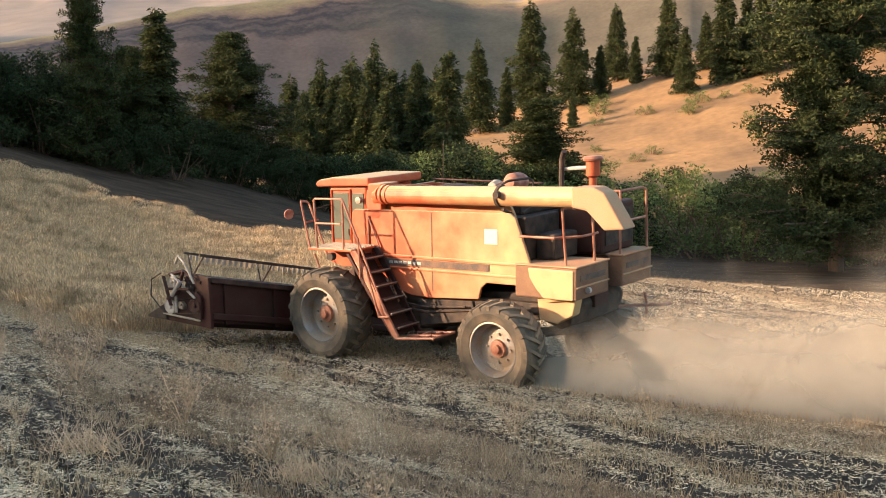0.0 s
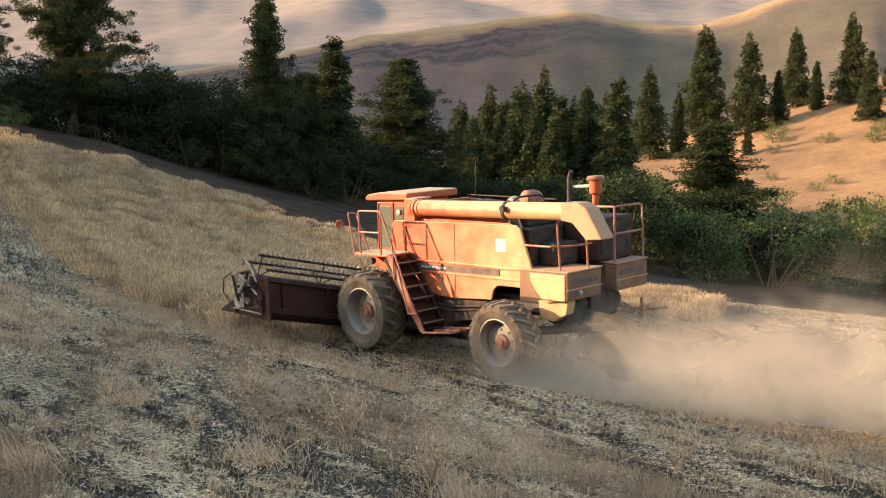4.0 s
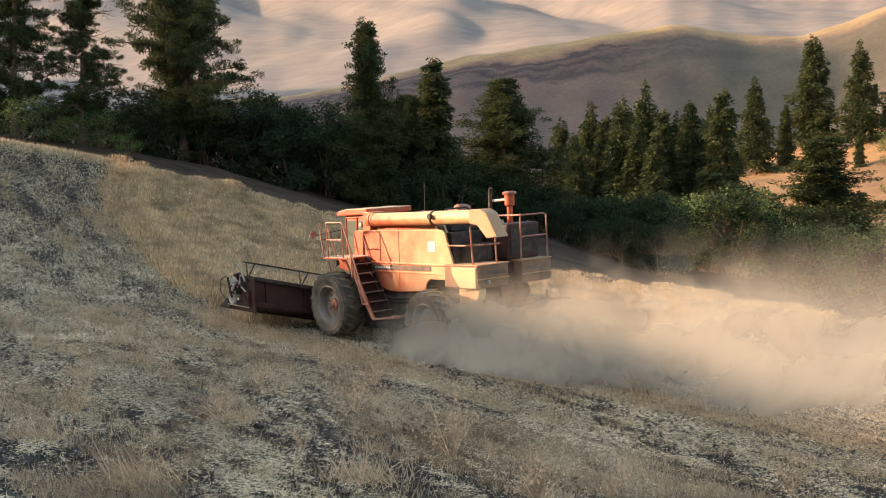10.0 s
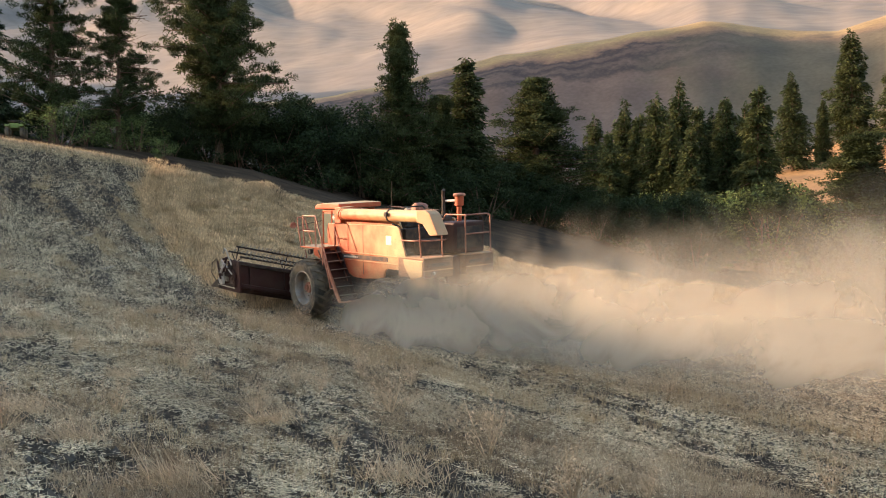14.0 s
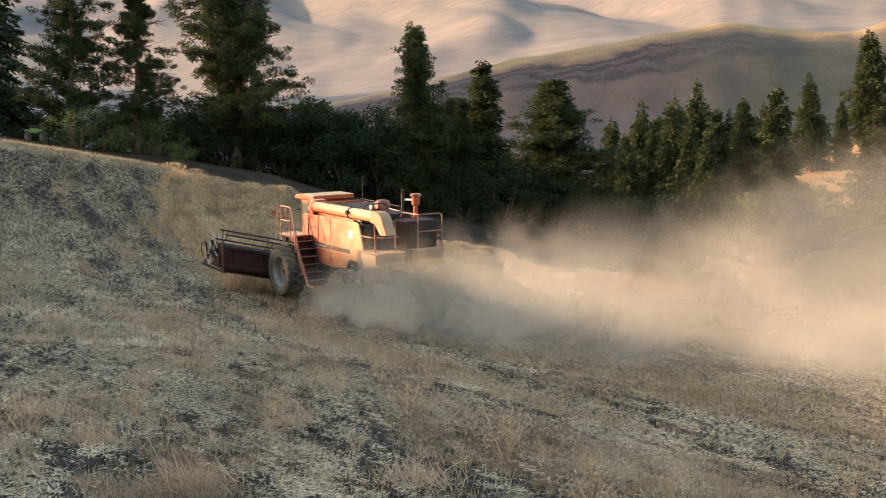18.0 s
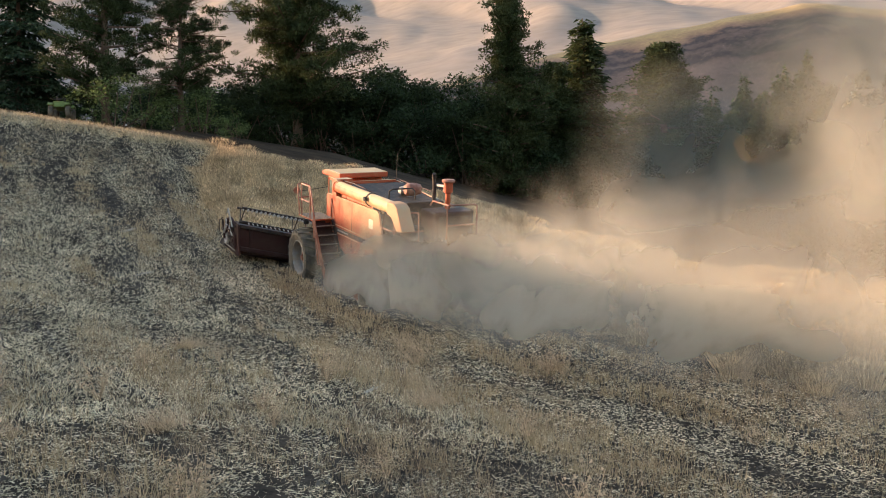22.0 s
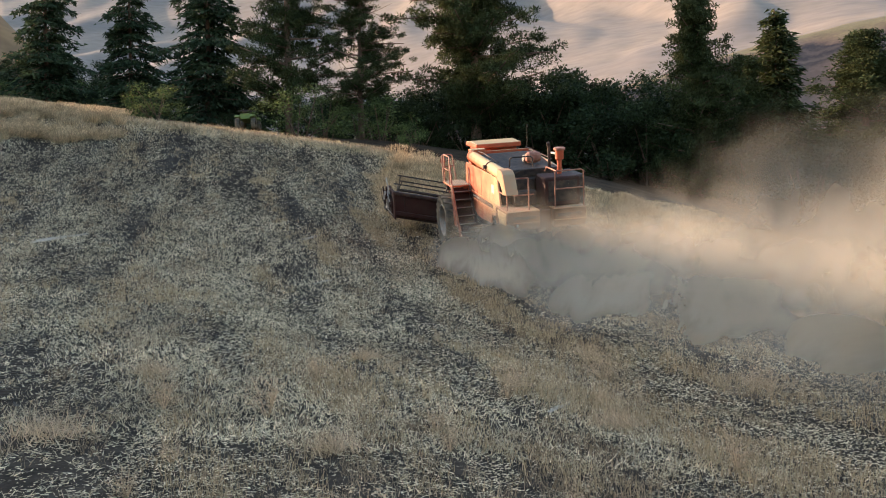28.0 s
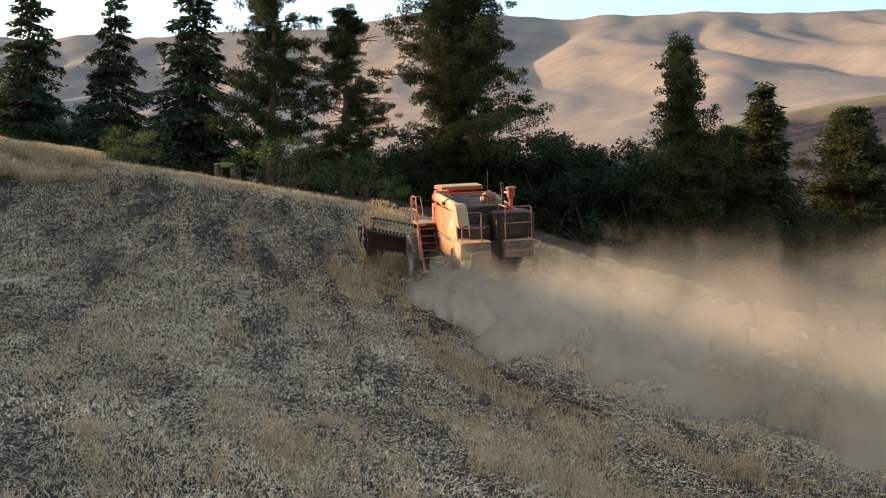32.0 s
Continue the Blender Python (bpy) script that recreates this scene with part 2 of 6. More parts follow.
def lathe(profile, seg=32, axis="Y"):
    """Turn a profile of (radius, along) round an axis."""
    bm = bmesh.new()
    rings = []
    for r, h in profile:
        ring = []
        for i in range(seg):
            a = 2 * math.pi * i / seg
            p = (r * math.cos(a), h, r * math.sin(a)) if axis == "Y" else (r * math.cos(a), r * math.sin(a), h)
            ring.append(bm.verts.new(p))
        rings.append(ring)
    for p, q in zip(rings, rings[1:]):
        for i in range(seg):
            j = (i + 1) % seg
            bm.faces.new((p[i], p[j], q[j], q[i]))
    bmesh.ops.recalc_face_normals(bm, faces=bm.faces)
    return bm


def moved(bm, m):
    bmesh.ops.transform(bm, matrix=m, verts=bm.verts)
    return bm


# ---- the land ----
FIELD = (-1.61, -5.378, -5.76, -1.636, 8.665, 5.729, -2.444, 8.586, -7.796, -0.69)


def knots(a, pts):
    return float(np.interp(a, [p[0] for p in pts], [p[1] for p in pts]))


def field_z(x, y):
    x, y = x / 50, y / 50
    b = (1, x, y, x * x, x * y, y * y, x**3, x * x * y, x * y * y, y**3)
    return sum(k * v for k, v in zip(FIELD, b))


CREST = ((-60, 40), (-21, 42), (0, 46), (9, 48), (16, 52), (22, 57), (27, 60), (33, 62), (60, 63))
HEDGE = ((-60, -3.8), (-25, -3.6), (-13, -3.4), (-5, -2.8), (3, -1.5), (8.8, 0.6), (16, 2.6), (23, 3.9), (33, 4.7), (39, 5.8), (50, 6.3), (60, 6.5))
VALLEY = ((-60, 1.0), (-25, 0.8), (-5, 0.3), (3, -0.5), (12, 0.0), (60, 1.5))
STRIP = ((-60, -0.3), (-5, -0.3), (3, 0.7), (10, 1.2), (27, 1.2), (36, 0.3), (60, 0.2))
GOLDEN = ((-180, 2), (-80, 2), (-60, 11), (-28, 10.4), (-20, 9.0), (-12, 7.2), (-8, 6.4), (-4, 5.2), (0, 4.5), (3, 4.4), (6, 2.5), (12, 1.5), (60, 1.5))
SCARP = ((-180, 3), (-75, 3), (-60, 12.5), (-25, 12.6), (-11, 12.5), (-6, 11.4), (-4.3, 11.1), (2.4, 12.0), (5.5, 11.7), (10, 11.1), (18, 9.5), (24, 8.3), (30, 7.2), (45, 6.0), (55, 6.0), (66, 3.0), (180, 3.0))
FOOT = ((-180, 3), (-75, 3), (-60, 9), (-15, 8.0), (-5, 5.5), (5, 4.6), (20, 4.6), (30, 4.5), (55, 4.0), (66, 2.0))


# unseen hill added far to the left to throw shade on the scarp
SHADE_HILL = ((57, 0), (60, 16.8), (66, 17.8), (73, 17.8), (78, 3))
SKYLINE = ((-180, 4), (-75, 4), (-60, 12.9), (-10, 14.0), (2, 15.4), (18, 16.2), (30, 16.5), (38, 15.0), (54, 13.8), (63, 5.0), (180, 4))


def smooth01(x):
    x = min(1.0, max(0.0, x))
    return x * x * (3 - 2 * x)


def roll_noise(x, y, s, o=3):
    return noise.fractal(Vector((x / s, y / s, 0.3)), 0.9, 2.0, o)


def land_z(x, y):
    r = math.hypot(x, y)
    a = math.degrees(math.atan2(-x, y))
    rc = knots(a, CREST)
    ca = min(1.0, rc / max(r, 1e-6))
    zin = field_z(x * ca, y * ca)
    if r < rc:
        return zin
    zc = zin
    ec = math.degrees(math.atan(zc / rc))
    eh = max(knots(a, HEDGE), ec - 0.8)
    rings = ((rc, ec), (rc + 9, ec + knots(a, STRIP)), (84, eh), (130, knots(a, VALLEY)), (265, knots(a, GOLDEN)), (330, min(knots(a, GOLDEN) - 1.2, 4.5)),
             (410, knots(a, FOOT)), (560, knots(a, SCARP)), (820, knots(a, SCARP) - 1.2), (1100, max(0.79 * (knots(a, SCARP) - 1.2) + 0.21 * knots(a, SKYLINE), knots(a, SHADE_HILL))), (3300, knots(a, SKYLINE)), (4600, knots(a, SKYLINE) - 0.7))
    lr = math.log(r)
    z = 0.0
    for (r0, e0), (r1, e1) in zip(rings, rings[1:]):
        if r <= r1 or r1 == 4600:
            u = smooth01((lr - math.log(r0)) / (math.log(r1) - math.log(r0))) if r1 < 1000 else min(1.0, (lr - math.log(r0)) / (math.log(r1) - math.log(r0)))
            z = r * math.tan(radians(e0 + (e1 - e0) * u))
            break
    if r > 95:
        k = smooth01((r - 95) / 150)
        z += k * 0.010 * r * roll_noise(x, y, 40 + 0.16 * r, 4)
    if 300 < r < 1100:
        k = smooth01((r - 330) / 120) * (1 - smooth01((r - 800) / 250))
        z += k * (3.0 * roll_noise(x, y, 70, 4) * (1 - smooth01((r - 470) / 70)) - (5.0 * abs(noise.noise(Vector((a * 0.30, r * 0.002, 2.0)))) + 2.2 * abs(noise.noise(Vector((a * 1.1, r * 0.006, 5.0))))) * (1 - 0.9 * smooth01((r - 450) / 80)))
    if r > 900:
        q = x + 0.45 * y + 200 * noise.noise(Vector((x / 800, y / 900, 7.0)))
        fold = abs(noise.noise(Vector((q / 430, y / 2000, 4.0)))) + 0.45 * abs(noise.noise(Vector((q / 190, y / 1000, 9.0)))) + 0.24 * abs(noise.noise(Vector((q / 110, y / 600, 2.0))))
        z += smooth01((r - 960) / 500) * (1 - 0.75 * smooth01((r - 2000) / 1200)) * 0.032 * r * (fold - 0.40)
    return z


# crest heights of the unseen rise, set by where its shadow must fall
SHADE_RISE = ((-200, 25.0), (-8, 24.5), (0, 22.5), (5, 20.9), (9, 20.5), (15, 20.3), (21, 19.9), (27, 19.3), (32, 19.2), (38, 19.6), (42, 19.0), (46, 19.0), (49, 20.3), (54, 24.0), (68, 28.0), (76, 20.0), (88, 8.0), (200, 8.0))


def ground_z(x, y):
    """The land, with an unseen rise added to the west that keeps the low sun off the field."""
    z = land_z(x, y)
    if x < -45 and y < 125:
        k = math.exp(-(((x + 95) / 20.0) ** 2)) * (1 - smooth01((y - 80) / 22))
        z = z * (1 - k) + knots(y, SHADE_RISE) * k
    return z


def steps(stops):
    out = []
    for a, b, s in stops:
        k = int(round((b - a) / s))
        out += [a + (b - a) * i / k for i in range(k)]
    return out


EDGE = ((-1.8, 16.4), (-5.3, 20.1), (-17.6, 32.2), (-29.2, 45.5), (-32.6, 51.0))


def build_ground():
    az = steps(((-180, -36, 4), (-36, 62, 0.4), (62, 180, 4)))
    rr = [0.0]
    r = 0.8
    while r < 4600:
        rr.append(r)
        r *= 1.035 if r < 330 else 1.02 if r < 1000 else 1.014
    verts, faces, ids = [(0, 0, ground_z(0, 0))], [], []
    na = len(az)
    for r in rr[1:]:
        for a in az:
            x, y = bearing(a, r)
            verts.append((x, y, ground_z(x, y)))
    for j in range(na):
        faces.append((0, 1 + (j + 1) % na, 1 + j))
        ids.append(0)
    for i in range(1, len(rr) - 1):
        for j in range(na):
            p, q = 1 + (i - 1) * na + j, 1 + (i - 1) * na + (j + 1) % na
            faces.append((p, q, q + na, p + na))
            rm, am = (rr[i] + rr[i + 1]) / 2, az[j]
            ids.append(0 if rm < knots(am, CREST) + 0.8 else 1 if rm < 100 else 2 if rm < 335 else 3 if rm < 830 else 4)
    me = mesh_of("ground", verts, faces, GROUND_MATS, ids)
    for p in me.polygons:
        p.use_smooth = True
    ob = new("ground", me)
    return tagged(ob, "stubble field falling into a valley with dry grass hills", "ground", kind="structure")


def strata(name):
    """A dry hillside: a golden brow over broken ledges of dark rock, turf round the flank; sunlight on the brow and
    shade on the face are put into these colours.
    """
    m = mat(name, (1.0, 1.0, 1.0), 0.95, var=0.3, scale=0.05, fine=0.5, second=(0.72, 0.72, 0.74), bump=1.0)
    nt = m.node_tree
    n, l = nt.nodes, nt.links
    geo, sep, flat, rad = n.new("ShaderNodeNewGeometry"), n.new("ShaderNodeSeparateXYZ"), n.new("ShaderNodeVectorMath"), n.new("ShaderNodeVectorMath")
    l.new(geo.outputs["Position"], sep.inputs["Vector"])
    flat.operation, rad.operation = "MULTIPLY", "LENGTH"
    flat.inputs[1].default_value = (1, 1, 0)
    l.new(geo.outputs["Position"], flat.inputs[0])
    l.new(flat.outputs["Vector"], rad.inputs[0])
    wob = n.new("ShaderNodeTexNoise")
    wob.inputs["Scale"].default_value, wob.inputs["Detail"].default_value, wob.inputs["Roughness"].default_value = 0.03, 10, 0.68
    l.new(geo.outputs["Position"], wob.inputs["Vector"])
    add = n.new("ShaderNodeMath")
    add.operation = "MULTIPLY_ADD"
    add.inputs[1].default_value = 50.0
    l.new(wob.outputs["Fac"], add.inputs[0])
    l.new(rad.outputs["Value"], add.inputs[2])
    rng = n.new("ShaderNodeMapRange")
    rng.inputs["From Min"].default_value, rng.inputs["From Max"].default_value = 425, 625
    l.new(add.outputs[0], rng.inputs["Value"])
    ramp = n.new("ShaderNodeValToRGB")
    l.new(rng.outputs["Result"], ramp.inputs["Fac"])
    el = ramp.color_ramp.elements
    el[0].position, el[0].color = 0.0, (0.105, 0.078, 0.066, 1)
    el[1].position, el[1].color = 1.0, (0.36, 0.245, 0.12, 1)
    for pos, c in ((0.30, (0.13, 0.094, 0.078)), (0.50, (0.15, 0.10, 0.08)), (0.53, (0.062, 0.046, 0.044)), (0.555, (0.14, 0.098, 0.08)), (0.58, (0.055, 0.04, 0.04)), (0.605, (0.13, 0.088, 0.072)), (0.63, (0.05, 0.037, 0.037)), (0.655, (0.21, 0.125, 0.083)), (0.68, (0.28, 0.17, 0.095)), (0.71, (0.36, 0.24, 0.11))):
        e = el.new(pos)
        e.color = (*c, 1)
    side, drift = n.new("ShaderNodeMapRange"), n.new("ShaderNodeMath")
    drift.operation = "MULTIPLY_ADD"
    drift.inputs[1].default_value = 150.0
    l.new(wob.outputs["Fac"], drift.inputs[0])
    l.new(sep.outputs["X"], drift.inputs[2])
    side.inputs["From Min"].default_value, side.inputs["From Max"].default_value = 20.0, 75.0
    l.new(drift.outputs[0], side.inputs["Value"])
    turf = n.new("ShaderNodeMix")
    turf.data_type = "RGBA"
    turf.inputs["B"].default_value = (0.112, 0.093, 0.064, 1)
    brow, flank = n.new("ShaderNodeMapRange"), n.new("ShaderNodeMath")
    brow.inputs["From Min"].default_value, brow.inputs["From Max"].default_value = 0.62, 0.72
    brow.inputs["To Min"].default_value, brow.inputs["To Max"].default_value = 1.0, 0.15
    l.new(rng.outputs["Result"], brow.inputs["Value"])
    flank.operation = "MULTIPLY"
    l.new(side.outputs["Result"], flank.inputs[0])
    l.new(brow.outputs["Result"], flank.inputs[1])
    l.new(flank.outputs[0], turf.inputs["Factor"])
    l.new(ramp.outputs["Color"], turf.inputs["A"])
    mul = n.new("ShaderNodeMix")
    mul.data_type, mul.blend_type = "RGBA", "MULTIPLY"
    mul.inputs["Factor"].default_value = 1.0
    b = n["Principled BSDF"]
    l.new(b.inputs["Base Color"].links[0].from_socket, mul.inputs["A"])
    l.new(turf.outputs["Result"], mul.inputs["B"])
    l.new(mul.outputs["Result"], b.inputs["Base Color"])
    return m


GROUND_MATS = [
    mat("stubble_soil", (0.026, 0.021, 0.017), 0.95, var=0.6, scale=3.0, fine=24, second=(0.068, 0.053, 0.040), bump=1.0, spec=0.04),
    mat("dark_tilled_strip", (0.040, 0.028, 0.020), 0.95, var=0.45, scale=0.5, fine=5, second=(0.085, 0.058, 0.038), bump=1.0, spec=0.04, stretch=(1.0, 2.6, 1.0)),
    mat("golden_dry_grass", (0.29, 0.165, 0.072), 0.95, var=0.45, scale=0.10, fine=0.8, second=(0.17, 0.10, 0.05), bump=1.0),
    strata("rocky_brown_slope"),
    mat("far_dry_hills", (0.245, 0.192, 0.150), 0.95, var=0.35, scale=0.005, fine=0.04, second=(0.17, 0.142, 0.126), bump=0.5),
]
build_ground()


# ---- the combine harvester ----
SHEAR = Matrix(((1, 0, 0, 0), (0, 1, 0, 0), (-0.055, 0, 1, 0), (0, 0, 0, 1)))
combine = tagged(empty("combine_harvester"), "faded red-orange combine harvester cutting wheat on a hillside", "combine harvester")


def cpart(name, bm, material, label="", smooth=False, parent=None):
    return part(name, moved(bm, SHEAR), material, parent or combine, label, smooth)


def side_panel(sign):
    out = [(0.36, 2.80), (0.28, 2.88), (-3.38, 2.88), (-3.50, 2.80), (-3.80, 2.05), (-4.73, 2.05), (-4.73, 1.72), (-4.70, 1.50), (-4.16, 1.42), (-4.04, 1.44), (-3.76, 1.66), (-2.88, 1.66),
           (-2.76, 1.56), (-2.70, 1.36), (-1.57, 1.30), (-1.12, 1.32), (-0.74, 1.44), (-0.12, 1.90), (0.36, 2.05)]
    bm = prism(out, 1.06 * sign, 1.12 * sign, 0.018)
    return bm


def build_combine_body():
    for sg in (1, -1):
        p = cpart("side_panel", side_panel(sg), M["paint"])
        # band and folded edges on the panel
        cpart("panel_stripe", box((-2.95, 1.118 * sg, 1.86), (-0.42, 1.135 * sg, 1.985), 0.004), M["stripe"], "worn dark band along the panel", parent=p)
        cpart("panel_ridge", prism([(0.30, 2.03), (0.30, 2.07), (-4.70, 2.03), (-4.70, 1.99)], 1.115 * sg, 1.16 * sg, 0.008), M["paint"], parent=p)
        cpart("panel_ridge", prism([(-0.2, 1.80), (-0.2, 1.835), (-4.70, 1.82), (-4.70, 1.78)], 1.115 * sg, 1.15 * sg, 0.008), M["paint"], parent=p)
        cpart("panel_seam", box((-1.665, 1.115 * sg, 1.44), (-1.645, 1.127 * sg, 2.86)), M["stripe"], parent=p)
        cpart("lower_bulge", prism([(-4.715, 1.50), (-4.715, 1.99), (-3.82, 2.0), (-3.85, 1.84), (-3.98, 1.66), (-4.14, 1.50)], 1.10 * sg, 1.22 * sg, 0.02), M["paint"], parent=p)
    left = [o for o in combine.children if o.name.startswith("side_panel")][0]
    dec = cpart("warning_decal", box((-3.13, 1.119, 2.34), (-2.85, 1.126, 2.60), 0.002), M["white"], "square faded white decal", parent=left)
    for i in range(7):
        x = -0.62 - 0.115 * i
        cpart("letter_bar", box((x - 0.085, 1.134, 1.90), (x, 1.139, 1.945)), M["letter"], parent=left)
    cpart("thresher_core", box((-3.45, -1.05, 1.75), (0.30, 1.05, 2.80), 0.03), M["black"], "dark body inside the panels")
    # underbody and frame rails near-black: shade beneath the machine put into the colour
    cpart("underbody", prism([(0.9, 0.75), (0.9, 1.3), (-4.1, 1.5), (-4.3, 1.1), (-3.4, 0.95), (-1.0, 0.6)], -0.75, 0.75, 0.04), M["black"], "dusty underbody, coloured dark for the shade below")
    cpart("frame_rail", box((-4.0, 0.86, 1.18), (0.9, 1.0, 1.36), 0.015), M["black"])
    cpart("frame_rail", box((-4.0, -1.0, 1.18), (0.9, -0.86, 1.36), 0.015), M["black"])
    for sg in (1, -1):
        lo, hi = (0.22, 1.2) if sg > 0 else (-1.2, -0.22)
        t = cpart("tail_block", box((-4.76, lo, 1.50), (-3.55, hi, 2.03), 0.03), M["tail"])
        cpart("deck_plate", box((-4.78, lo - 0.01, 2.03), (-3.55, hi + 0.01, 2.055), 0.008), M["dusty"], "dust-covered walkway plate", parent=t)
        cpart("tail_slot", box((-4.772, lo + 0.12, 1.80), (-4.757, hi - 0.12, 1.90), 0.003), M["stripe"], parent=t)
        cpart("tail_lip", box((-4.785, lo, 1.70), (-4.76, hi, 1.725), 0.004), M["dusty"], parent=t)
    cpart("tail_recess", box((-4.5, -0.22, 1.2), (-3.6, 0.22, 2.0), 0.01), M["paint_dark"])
    cpart("straw_hood", prism([(-3.4, 1.5), (-4.3, 1.5), (-4.45, 1.3), (-4.4, 1.0), (-4.2, 0.9), (-3.6, 1.1)], -0.8, 0.8, 0.03), M["black"], "dark dusty straw hood")
    cpart("spreader_bar", rods([[(-4.3, -0.6, 1.05), (-4.9, -1.35, 1.0), (-4.85, -1.75, 0.95)], [(-4.7, -1.1, 1.25), (-4.75, -1.1, 0.85)]], 0.03, 6), M["rail"], "bent bar of the straw spreader")
    cpart("hydraulic_hose", rods([[(-0.5, 1.08, 1.2), (-1.4, 1.1, 1.12), (-2.4, 1.1, 1.2)], [(-0.4, 1.06, 1.1), (-1.5, 1.08, 1.03), (-2.5, 1.06, 1.14)]], 0.022, 6), M["black"])
    cpart("belt_shield", prism([(-1.3, 0.75), (-1.2, 1.25), (-2.5, 1.3), (-2.6, 0.95)], 0.98, 1.04, 0.015), M["black"], "dark belt shield")
    cpart("rear_cowl", prism([(-3.95, 1.1), (-3.9, 1.48), (-4.66, 1.48), (-4.6, 1.22), (-4.3, 1.06)], 0.84, 1.06, 0.02), M["paint"], "dust-caked lower rear cowl")
    cpart("tail_light", lathe([(0.0, -0.03), (0.05, -0.03), (0.05, 0.03), (0.0, 0.03)], 12), M["letter"]).location = (-4.8, 0.9, 1.9)
    # grain tank
    cpart("tank_wall", prism([(0.1, 2.75), (0.1, 3.16), (-0.02, 3.2), (-3.3, 2.98), (-3.4, 2.8)], 0.92, 0.98, 0.01), M["paint"])
    cpart("tank_wall", prism([(0.1, 2.75), (0.1, 3.16), (-0.02, 3.2), (-3.3, 2.98), (-3.4, 2.8)], -0.98, -0.92, 0.01), M["paint"])
    cpart("tank_front", box((0.04, -0.95, 2.7), (0.12, 0.95, 3.22), 0.015), M["paint"])
    cpart("tank_cover", prism([(0.02, 3.14), (-0.6, 3.2), (-2.35, 3.02), (-2.35, 2.96), (0.02, 3.08)], -0.9, 0.9, 0.01), M["black"], "dark grain tank cover")
    cpart("elevator_box", box((-0.42, 0.62, 2.7), (-0.08, 1.12, 3.36), 0.02), M["paint"], "red auger elevator box")
    cpart("engine_box", box((-3.35, -0.85, 2.8), (-2.45, 0.75, 3.05), 0.04), M["black"], "dark engine cover")
    cpart("engine_cover", lathe([(0.0, -0.24), (0.14, -0.24), (0.18, -0.1), (0.18, 0.12), (0.12, 0.2), (0.0, 0.2)], 14), M["rail"], "orange rounded engine cover").location = (-2.45, -0.3, 3.40)
    cpart("engine_bag", lathe([(0.0, -0.15), (0.1, -0.13), (0.14, 0.0), (0.1, 0.13), (0.0, 0.15)], 10), M["canvas"], "pale bundle on the tank").location = (-2.05, -0.25, 3.30)
    cpart("tank_rail", rods([[(0.0, 0.9, 3.3), (-1.2, 0.9, 3.33), (-2.7, 0.85, 3.22)]], 0.018), M["paint_dark"])
    cpart("tank_rail", rods([[(0.0, -0.85, 3.28), (-2.7, -0.85, 3.2)]], 0.018), M["paint_dark"])
    hood = cpart("radiator_housing", box((-4.45, -1.12, 2.06), (-3.55, -0.05, 2.92), 0.05), M["paint_dark"], "dusty dark red radiator housing")
    cpart("radiator_screen", box((-4.47, -1.02, 2.2), (-4.452, -0.15, 2.8), 0.004), M["black"], parent=hood)
    cpart("fuel_tank", box((-3.9, -1.48, 1.75), (-2.6, -1.16, 2.85), 0.06), M["black"], "dark grey side tank")
    cpart("engine_bay", box((-3.62, 0.0, 2.06), (-3.46, 0.98, 2.8), 0.02), M["black"])
    cpart("engine_block", box((-4.05, 0.05, 2.06), (-3.65, 0.75, 2.5), 0.05), M["black"], "greasy dark engine block")
    # air cleaner and exhaust
    ac = cpart("air_cleaner", lathe([(0.0, 0.0), (0.07, 0.0), (0.07, 0.42), (0.125, 0.46), (0.125, 0.72), (0.0, 0.72)], 20, "Z"), M["paint"], "red upright air cleaner", smooth=False)
    ac.location = (-3.86, -0.69, 2.9 + 0.21)
    cap = cpart("cleaner_cap", lathe([(0.0, 0.72), (0.17, 0.72), (0.18, 0.76), (0.15, 0.80), (0.0, 0.81)], 20, "Z"), M["rail"], parent=ac)
    cpart("exhaust_pipe", rods([[(-3.28, -0.57, 2.9), (-3.28, -0.57, 3.45), (-3.30, -0.55, 3.66), (-3.38, -0.5, 3.80)]], 0.05, 10), M["black"], "rusty dark exhaust pipe")
    cpart("intake_pipe", rods([[(-3.3, -0.62, 3.48), (-3.85, -0.66, 3.50)]], 0.035), M["letter"])
    cpart("aerial", rods([[(-0.3, -0.8, 3.2), (-0.33, -0.8, 4.05)]], 0.008, 5), M["black"])
    # unloading auger along the side
    tube = cpart("auger_tube", bmesh.new(), M["paint"], "long faded orange unloading auger")
    bm = bmesh.new()
    add_rod(bm, (-0.45, 1.08, 3.16), (-5.05, 1.33, 3.19), 0.165, 24)
    moved(bm, SHEAR)
    bm.to_mesh(tube.data)
    bm.free()
    for x, r in ((-0.5, 0.19), (-0.62, 0.18), (-3.3, 0.185)):
        u = (x + 0.45) / -4.6
        b2 = bmesh.new()
        add_rod(b2, (x - 0.03, 1.08 + 0.25 * u, 3.16 + 0.03 * u), (x + 0.03, 1.08 + 0.25 * u, 3.16 + 0.03 * u), r, 24)
        cpart("auger_clamp", b2, M["black"] if x < -3 else M["paint"], parent=tube)
    cpart("auger_elbow", rods([[(-0.45, 1.08, 3.16), (-0.28, 1.0, 3.12), (-0.22, 0.9, 2.9)]], 0.165, 16), M["paint"], parent=tube)
    cpart("auger_latch", lathe([(0, -0.04), (0.06, -0.04), (0.06, 0.04), (0, 0.04)], 12), M["black"], parent=tube).location = (-3.38, 1.46, 3.41)
    cpart("auger_spout", prism([(-4.85, 3.36), (-5.25, 3.36), (-5.44, 3.27), (-5.80, 2.73), (-5.44, 2.70), (-5.12, 3.0), (-4.85, 3.04)], 1.14, 1.50, 0.03), M["dusty"], "dusty drooping auger spout", parent=tube)
